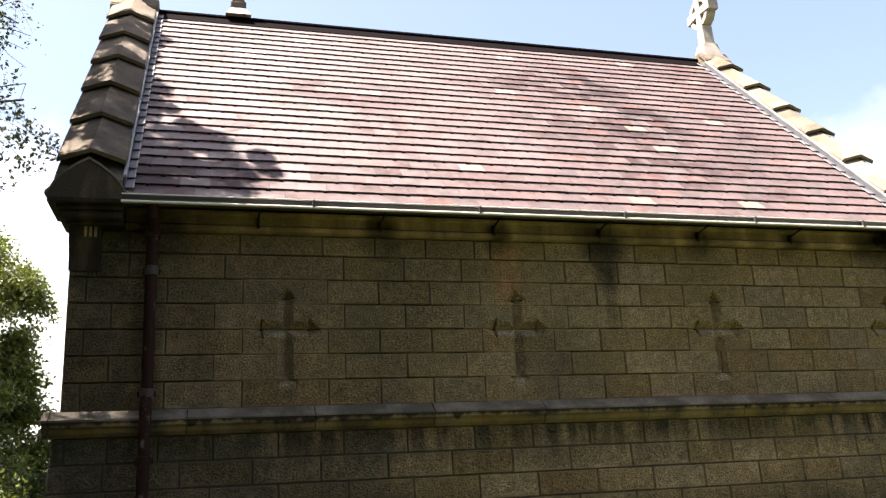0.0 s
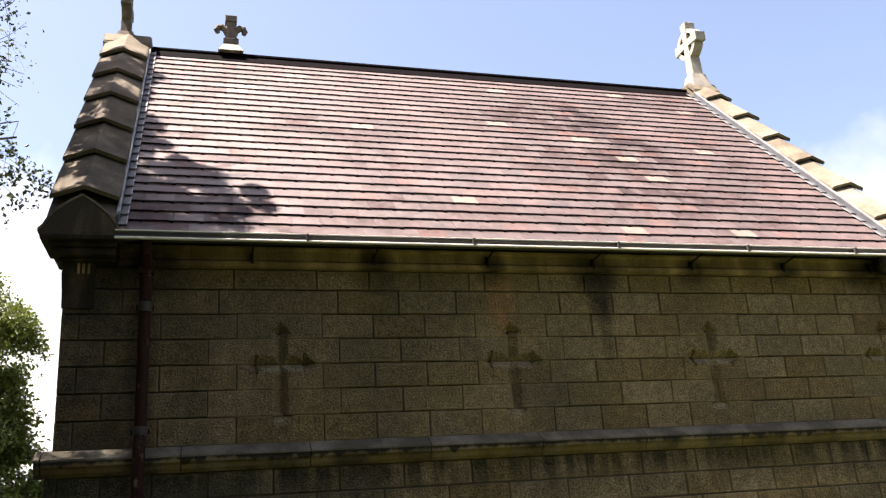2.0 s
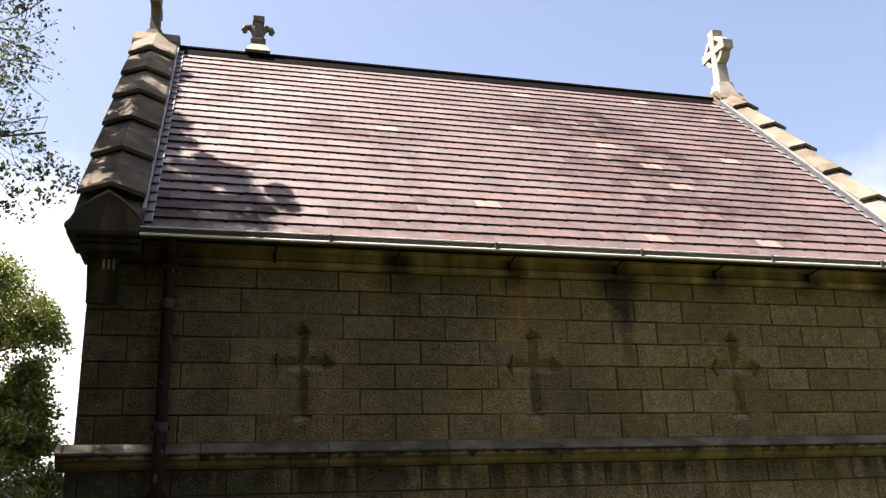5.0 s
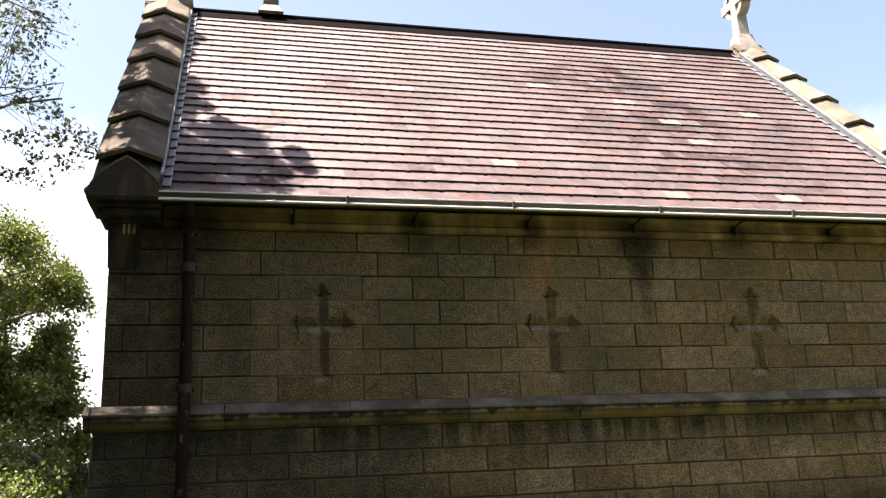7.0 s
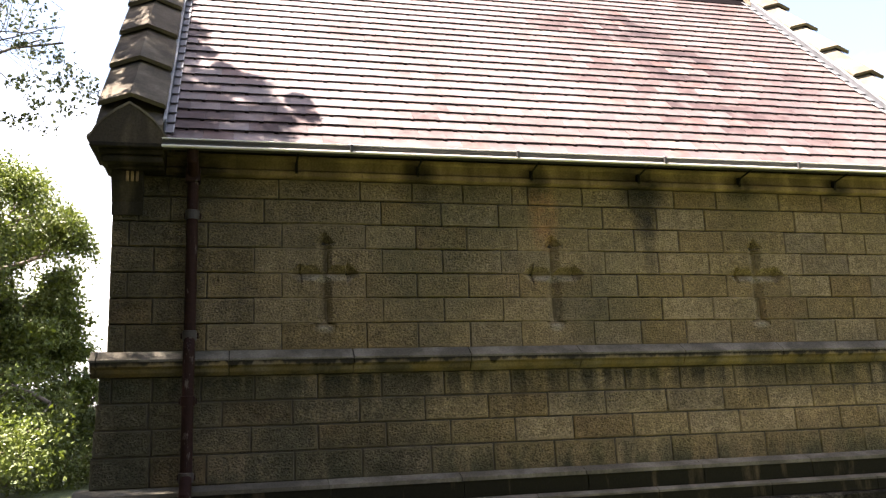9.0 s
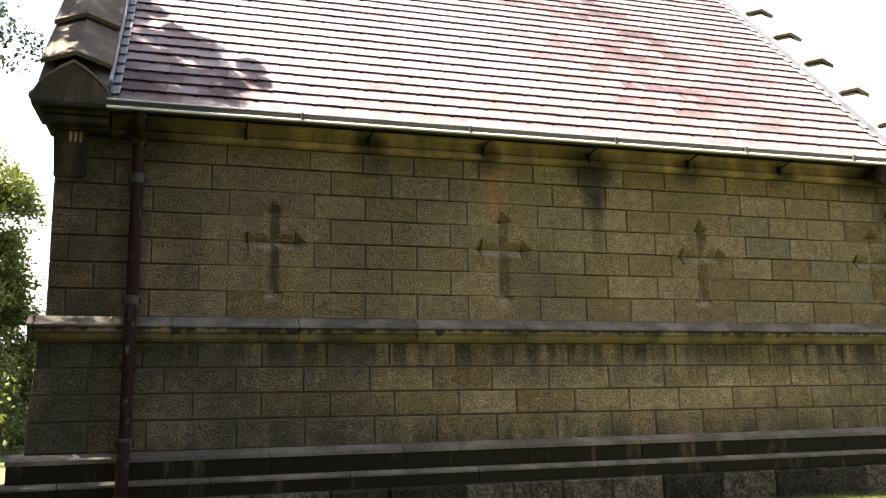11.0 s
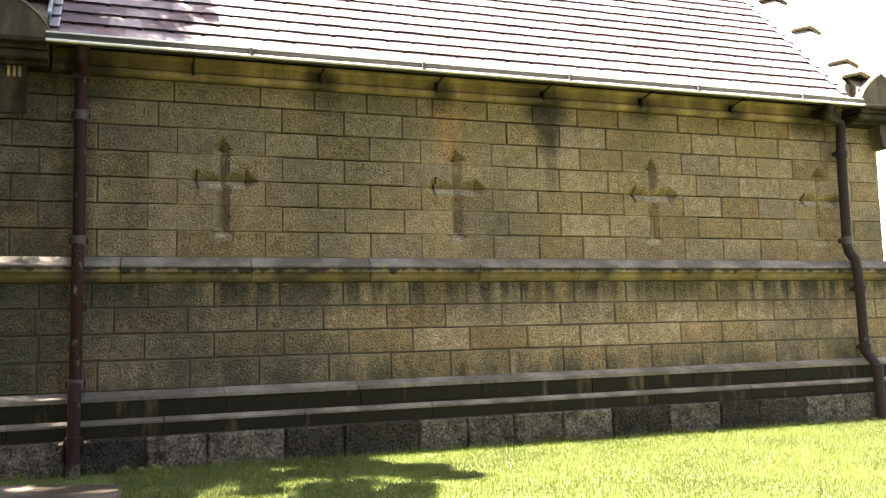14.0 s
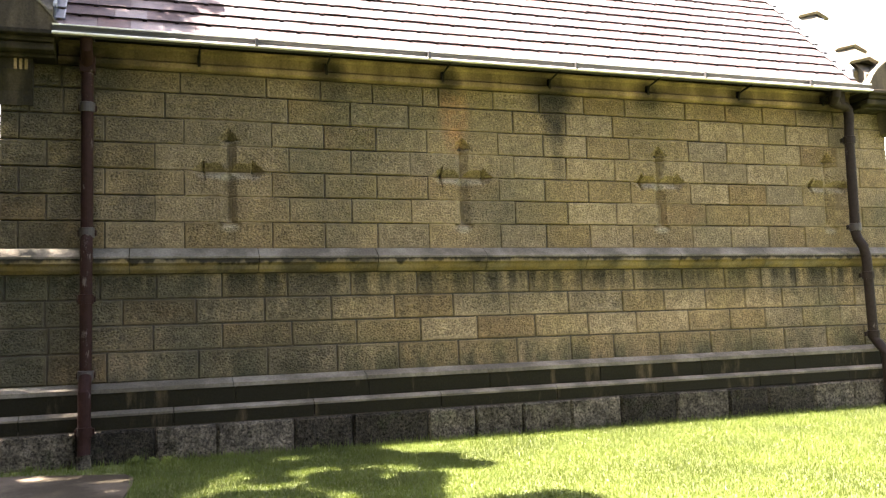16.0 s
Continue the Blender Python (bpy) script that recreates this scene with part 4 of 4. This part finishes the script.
tube(bm, [(0.24, -0.475, GROUND - 0.02), (0.245, -0.465, 0.15), (0.24, -0.455, 0.20)], (0.085, 0.06, 0.075), 12)
part("bowl", bm, M_BASE_L, shoe)


# ---- pieces of the wall ----
def carve(x, z):
    """Depth of the carved crosses at a place on the wall."""
    best = 0.0
    for xc in (1.665, 4.385, 7.095, 9.80):
        u, w = x - xc, z - 3.10
        if abs(u) > 0.45 or w > 0.52 or w < -0.75:
            continue
        for s, p, reach, level in ((w, u, 0.49, 0), (-w, u, 0.62, 0), (u, w, 0.40, 1), (-u, w, 0.40, 1)):
            if s < 0 or s > reach:
                continue
            half = 0.088
            if level and p < 0:
                half = 0.08
            if reach == 0.62:
                # the foot ends on a wide sloped sill
                if s > 0.56:
                    half = 0.13
                best = max(best, min((half - abs(p)) * 1.15, 0.095, (reach - s) * 0.9))
                continue
            if s > reach - 0.15:
                half = 0.135 * (reach - s) / 0.15
            best = max(best, (half - abs(p)) * (0.95 if level and p < 0 else 1.1))
    return best


def near_cross(x0, x1, z0, z1):
    return any(x1 > xc - 0.4 and x0 < xc + 0.4 for xc in (1.665, 4.385, 7.095, 9.80)) and z1 > 2.4 and z0 < 3.6


def block(x0, x1, z0, z1, face, rng, mat, parent, name="stone_block", gap=0.0058, edge=0.009, rough=0.0):
    """One ashlar: a face with chamfered arrises; face(z) is its y; carved where a cross passes."""
    x0, x1, z0, z1 = x0 + gap, x1 - gap, z0 + gap, z1 - gap
    out = rng.random() * 0.006
    back = 0.03
    carved = near_cross(x0, x1, z0, z1) and not rough
    if carved:
        x0, x1, z0, z1 = x0 - gap * 0.7, x1 + gap * 0.7, z0 - gap * 0.7, z1 + gap * 0.7
    if near_cross(x0, x1, z0, z1):
        nx, nz = max(2, int((x1 - x0) / 0.016)), max(2, int((z1 - z0) / 0.016))
    elif rough:
        nx, nz = max(3, int((x1 - x0) / 0.07)), 5
    else:
        nx, nz = 3, 1
    band = 0.0 if rough else 0.010 + 0.010 * rng.random()
    e = edge + band
    xs = [x0] + ([x0 + edge] if band else []) + [x0 + e + (x1 - x0 - 2 * e) * i / nx for i in range(nx + 1)] + ([x1 - edge] if band else []) + [x1]
    zs = [z0] + ([z0 + edge] if band else []) + [z0 + e + (z1 - z0 - 2 * e) * i / nz for i in range(nz + 1)] + ([z1 - edge] if band else []) + [z1]
    verts, faces = [], []
    for j, z in enumerate(zs):
        for i, x in enumerate(xs):
            rim = i in (0, len(xs) - 1) or j in (0, len(zs) - 1)
            y = face(z) + (0.006 if rim and carved else 0.014 if rim else -out) + carve(x, z) * (0.9 if nx > 2 and not rough else 0)
            if rough and not rim:
                y -= rough * (0.3 + rng.random())
            wear = 0.0 if carved else 0.0035 if i in (0, 1, len(xs) - 2, len(xs) - 1) or j in (0, 1, len(zs) - 2, len(zs) - 1) else 0.006
            verts.append((x + wear * (rng.random() - 0.5), y, z + wear * (rng.random() - 0.5) * 2))
    w = len(xs)
    for j in range(len(zs) - 1):
        for i in range(w - 1):
            faces.append((j * w + i, j * w + i + 1, (j + 1) * w + i + 1, (j + 1) * w + i))
    n = len(verts)
    corners = (0, w - 1, len(zs) * w - 1, (len(zs) - 1) * w)
    verts += [(verts[c][0], face(verts[c][2]) + back + 0.1, verts[c][2]) for c in corners]
    rims = [list(range(0, w)), [j * w + w - 1 for j in range(len(zs))], [(len(zs) - 1) * w + i for i in range(w - 1, -1, -1)], [j * w for j in range(len(zs) - 1, -1, -1)]]
    for k, rim in enumerate(rims):
        faces.append((*rim[::-1], n + k, n + (k + 1) % 4))
    ob = raw(name, verts, faces, mat, parent)
    if band:
        # a smooth tooled margin round the pecked field
        ob.data.materials.append(M_MARGIN)
        h = len(zs)
        for j in range(h - 1):
            for i in range(w - 1):
                if i < 2 or j < 2 or i > w - 4 or j > h - 4:
                    ob.data.polygons[j * (w - 1) + i].material_index = 1
    return ob


def course(joints, z0, z1, face, rng, x0, x1):
    edges = [x0] + [j for j in joints if x0 + 0.12 < j < x1 - 0.12] + [x1]
    # mortar bed behind the joints, left open where a cross is cut
    cuts = [x0 + 0.01, x1 - 0.01]
    if z1 > 2.45 and z0 < 3.55:
        cuts = [x0 + 0.01] + [x for xc in (1.665, 4.385, 7.095, 9.80) for x in (xc - 0.41, xc + 0.41)] + [x1 - 0.01]
    bm = bmesh.new()
    for a, b in zip(cuts[::2], cuts[1::2]):
        box(bm, a, b, face((z0 + z1) / 2) + 0.016, 0.11, z0 - 0.004, z1 + 0.004)
    part("mortar_bed", bm, M_MORTAR, wall_south)
    for a, b in zip(edges, edges[1:]):
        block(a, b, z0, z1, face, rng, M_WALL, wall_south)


rng = random.Random(4)
flat = lambda z: 0.0
batter = lambda z: -0.03 - 0.055 * (1.98 - z)
EVEN = (-0.42, 0.40, 1.20, 2.13, 2.72, 3.33, 3.95, 4.85, 5.46, 6.06, 6.67, 7.55, 8.15, 8.75, 9.36, 9.98)
ODD = (-0.16, 0.90, 1.70, 2.32, 3.03, 3.74, 4.38, 5.05, 5.76, 6.45, 7.13, 7.77, 8.45, 9.12, 9.75, 10.36)
TOP = (-0.40, -0.02, 1.16, 2.08, 2.69, 3.30, 3.91, 4.11, 4.81, 5.42, 6.04, 6.63, 7.53, 8.16, 8.76, 9.32, 9.95)
SECOND = (-0.33, 0.0, 1.0, 2.32, 3.03, 3.73, 5.06, 5.78, 6.44, 7.73, 8.43, 9.13, 9.86, 10.4)
course(TOP, 3.94, 4.175, flat, rng, WEST, EAST)
course(SECOND, 3.66, 3.94, flat, rng, WEST, EAST)
course(EVEN, 3.38, 3.66, flat, rng, WEST, EAST)
course(ODD, 3.10, 3.38, flat, rng, WEST, EAST)
course(EVEN, 2.82, 3.10, flat, rng, WEST, EAST)
course(ODD, 2.54, 2.82, flat, rng, WEST, EAST)
course(EVEN, 2.245, 2.54, flat, rng, WEST, EAST)
LOW_1 = (-0.53, -0.13, 0.36, 0.91, 1.58, 2.28, 2.99, 3.77, 4.47, 5.18, 5.89, 6.62, 7.33, 7.98, 8.55, 9.11, 9.73, 10.3)
LOW_2 = (-0.16, 0.58, 1.31, 2.03, 2.76, 3.49, 4.20, 4.91, 5.69, 6.44, 7.04, 7.66, 8.27, 8.86, 9.47, 10.08, 10.6)
LOW_3 = (-0.58, -0.12, 0.88, 1.58, 2.32, 3.04, 3.79, 4.49, 5.23, 5.94, 6.62, 7.38, 8.01, 8.56, 9.17, 9.8, 10.4)
LOW_4 = (-0.13, 0.43, 1.33, 2.05, 2.81, 3.52, 4.24, 4.98, 5.69, 6.28, 6.93, 7.68, 8.30, 8.84, 9.53, 10.18)
for joints, z1 in ((LOW_1, 1.985), (LOW_2, 1.715), (LOW_3, 1.445), (LOW_4, 1.175)):
    grow_x = 0.06 + 0.055 * (1.98 - z1)
    course(joints, z1 - (0.31 if z1 < 1.2 else 0.27), z1, batter, rng, WEST - grow_x, EAST + grow_x)


def settle(ob):
    """The plinth has sunk a little towards the west."""
    ob.location = (0, 0, -0.041)
    ob.rotation_euler = (0, -0.0038, 0)


def run(name, prof, joints, x0, x1, mat, gap=0.005, sunk=False):
    """A moulding in lengths of stone, drawn along the wall."""
    edges = [x0] + [j for j in joints if x0 < j < x1] + [x1]
    for a, b in zip(edges, edges[1:]):
        bm = bmesh.new()
        prism(bm, prof, "x", a + gap, b - gap)
        ob = part(name, bm, mat, wall_south)
        if sunk:
            settle(ob)


SJ = [0.644 + 1.322 * i for i in range(-1, 8)]
KJ = [0.245 + 1.433 * i for i in range(0, 8)]
run("string_ledge", [(0.06, 2.262), (-0.015, 2.25), (-0.165, 2.155), (-0.165, 2.135), (0.06, 2.135)], SJ, WEST - 0.15, EAST + 0.15, M_LEDGE)
run("string_fascia", [(0.06, 2.132), (-0.158, 2.132), (-0.158, 2.085), (-0.12, 2.06), (-0.10, 2.02), (-0.06, 1.985), (0.06, 1.985)], SJ, WEST - 0.14, EAST + 0.14, M_STRING)
run("plinth_ledge", [(0.06, 0.915), (-0.085, 0.905), (-0.235, 0.855), (-0.235, 0.815), (0.06, 0.815)], KJ, WEST - 0.24, EAST + 0.24, M_LEDGE, sunk=True)
run("plinth_stone", [(0.06, 0.812), (-0.225, 0.812), (-0.225, 0.64), (0.06, 0.64)], [j + 0.02 for j in KJ], WEST - 0.23, EAST + 0.23, M_PLINTH, sunk=True)
run("plinth_step", [(0.06, 0.637), (-0.235, 0.637), (-0.30, 0.607), (-0.30, 0.585), (0.06, 0.585)], [j - 0.6 for j in KJ], WEST - 0.3, EAST + 0.3, M_LEDGE, sunk=True)
run("plinth_stone", [(0.06, 0.582), (-0.295, 0.582), (-0.295, 0.46), (0.06, 0.46)], [j - 0.6 for j in KJ], WEST - 0.3, EAST + 0.3, M_PLINTH, sunk=True)
run("cornice_stone", [(0.05, 4.178), (-0.05, 4.178), (-0.085, 4.195), (-0.085, 4.245), (-0.04, 4.275), (-0.04, 4.375), (-0.07, 4.395), (-0.07, 4.425), (0.05, 4.425)],
    [0.7 + 1.4 * i for i in range(8)], ROOF_W + 0.02, 10.24, M_CORNICE, 0.002)
BASE = [WEST - 0.38, -0.52, 0.16, 0.90, 1.50, 2.29, 2.92, 3.77, 4.33, 4.91, 5.53, 6.19, 6.97, 7.72, 8.32, 9.04, 9.69, 10.4, EAST + 0.38]
SHADE = "LLDLLDDLLLLDLDDLLL"
for a, b, s in zip(BASE, BASE[1:], SHADE):
    settle(block(a, b, GROUND - 0.1, 0.455, lambda z: -0.335, rng, M_BASE_L if s == "L" else M_BASE_D, wall_south, "base_stone", 0.006, 0.02, 0.022))
bm = bmesh.new()
box(bm, WEST - 0.2, EAST + 0.2, -0.2, 0.05, GROUND - 0.2, 0.81)
box(bm, WEST - 0.36, EAST + 0.36, -0.29, 0.05, GROUND - 0.2, 0.44)
box(bm, WEST - 0.04, EAST + 0.04, 0.012 - 0.03, 0.05, 0.8, 2.0)
part("footing", bm, M_MORTAR, wall_south)

# ---- roof tiles ----
ROWS = 26
GAUGE = 0.238
TILE_W = (ROOF_E - ROOF_W - 0.16) / 31
bm = bmesh.new()
w, t = TILE_W - 0.002, 0.012
prof = [(0, 0), (w - 0.05, 0), (w - 0.042, -0.02), (w - 0.008, -0.02), (w, -0.008), (w, t), (w * 0.5, t + 0.001), (0, t)]
va = [bm.verts.new((p[0], 0, p[1])) for p in prof]
vb = [bm.verts.new((p[0], GAUGE + 0.05, p[1])) for p in prof]
for i in range(8):
    bm.faces.new((va[i], va[(i + 1) % 8], vb[(i + 1) % 8], vb[i]))
bm.faces.new(va[::-1])
bm.faces.new(vb)
lug = bmesh.ops.create_cube(bm, size=1, matrix=Matrix.Translation((w - 0.022, -0.009, t * 0.5 - 0.008)) @ Matrix.Diagonal((0.044, 0.022, t + 0.014, 1)))
bmesh.ops.recalc_face_normals(bm, faces=bm.faces[:])
for f in bm.faces:
    f.normal_update()
    # front, under and lug faces take the painted-shade edge material
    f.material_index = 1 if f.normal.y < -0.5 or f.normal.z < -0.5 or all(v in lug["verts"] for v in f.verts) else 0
tile_mesh = bpy.data.meshes.new("tile")
bm.to_mesh(tile_mesh)
bm.free()
tile_mesh.materials.append(M_TILE)
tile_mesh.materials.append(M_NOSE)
tv = np.array([v.co[:] for v in tile_mesh.vertices])
tf = [tuple(p.vertices) for p in tile_mesh.polygons]
tm = [p.material_index for p in tile_mesh.polygons]
tilt = math.atan2(t + 0.011, GAUGE)
rt = random.Random(9)
far_v, far_f = [], []
for r in range(ROWS):
    shift = TILE_W * 0.5 * (r % 2)
    for c in range(-1, 33):
        left = max(ROOF_W + 0.09 + c * TILE_W - shift, ROOF_W + 0.035)
        right = min(ROOF_W + 0.09 + (c + 1) * TILE_W - shift, ROOF_E - 0.01)
        if right - left < 0.05:
            continue
        x, cut = left, (right - left) / TILE_W
        p = Vector((x, EAVE_Y, EAVE_Z)) + ALONG * (0.01 + r * GAUGE + rt.uniform(-0.004, 0.004)) + OUT * (0.040 + rt.uniform(0, 0.0025))
        up = (ALONG - OUT * math.tan(tilt) + Vector((rt.uniform(-0.006, 0.006), 0, 0))).normalized()
        xx = Vector((1, 0, 0))
        nn = xx.cross(up).normalized()
        m = Matrix((xx * cut, up, nn)).transposed().to_4x4()
        m.translation = p
        if r < 9:
            ob = new("tile", tile_mesh)
            ob.matrix_world = m
            ob.parent = roof
        else:
            base = len(far_v) * len(tv)
            far_v.append(tv @ np.array(m.to_3x3()).T + np.array(p))
            far_f += [tuple(i + base for i in q) for q in tf]
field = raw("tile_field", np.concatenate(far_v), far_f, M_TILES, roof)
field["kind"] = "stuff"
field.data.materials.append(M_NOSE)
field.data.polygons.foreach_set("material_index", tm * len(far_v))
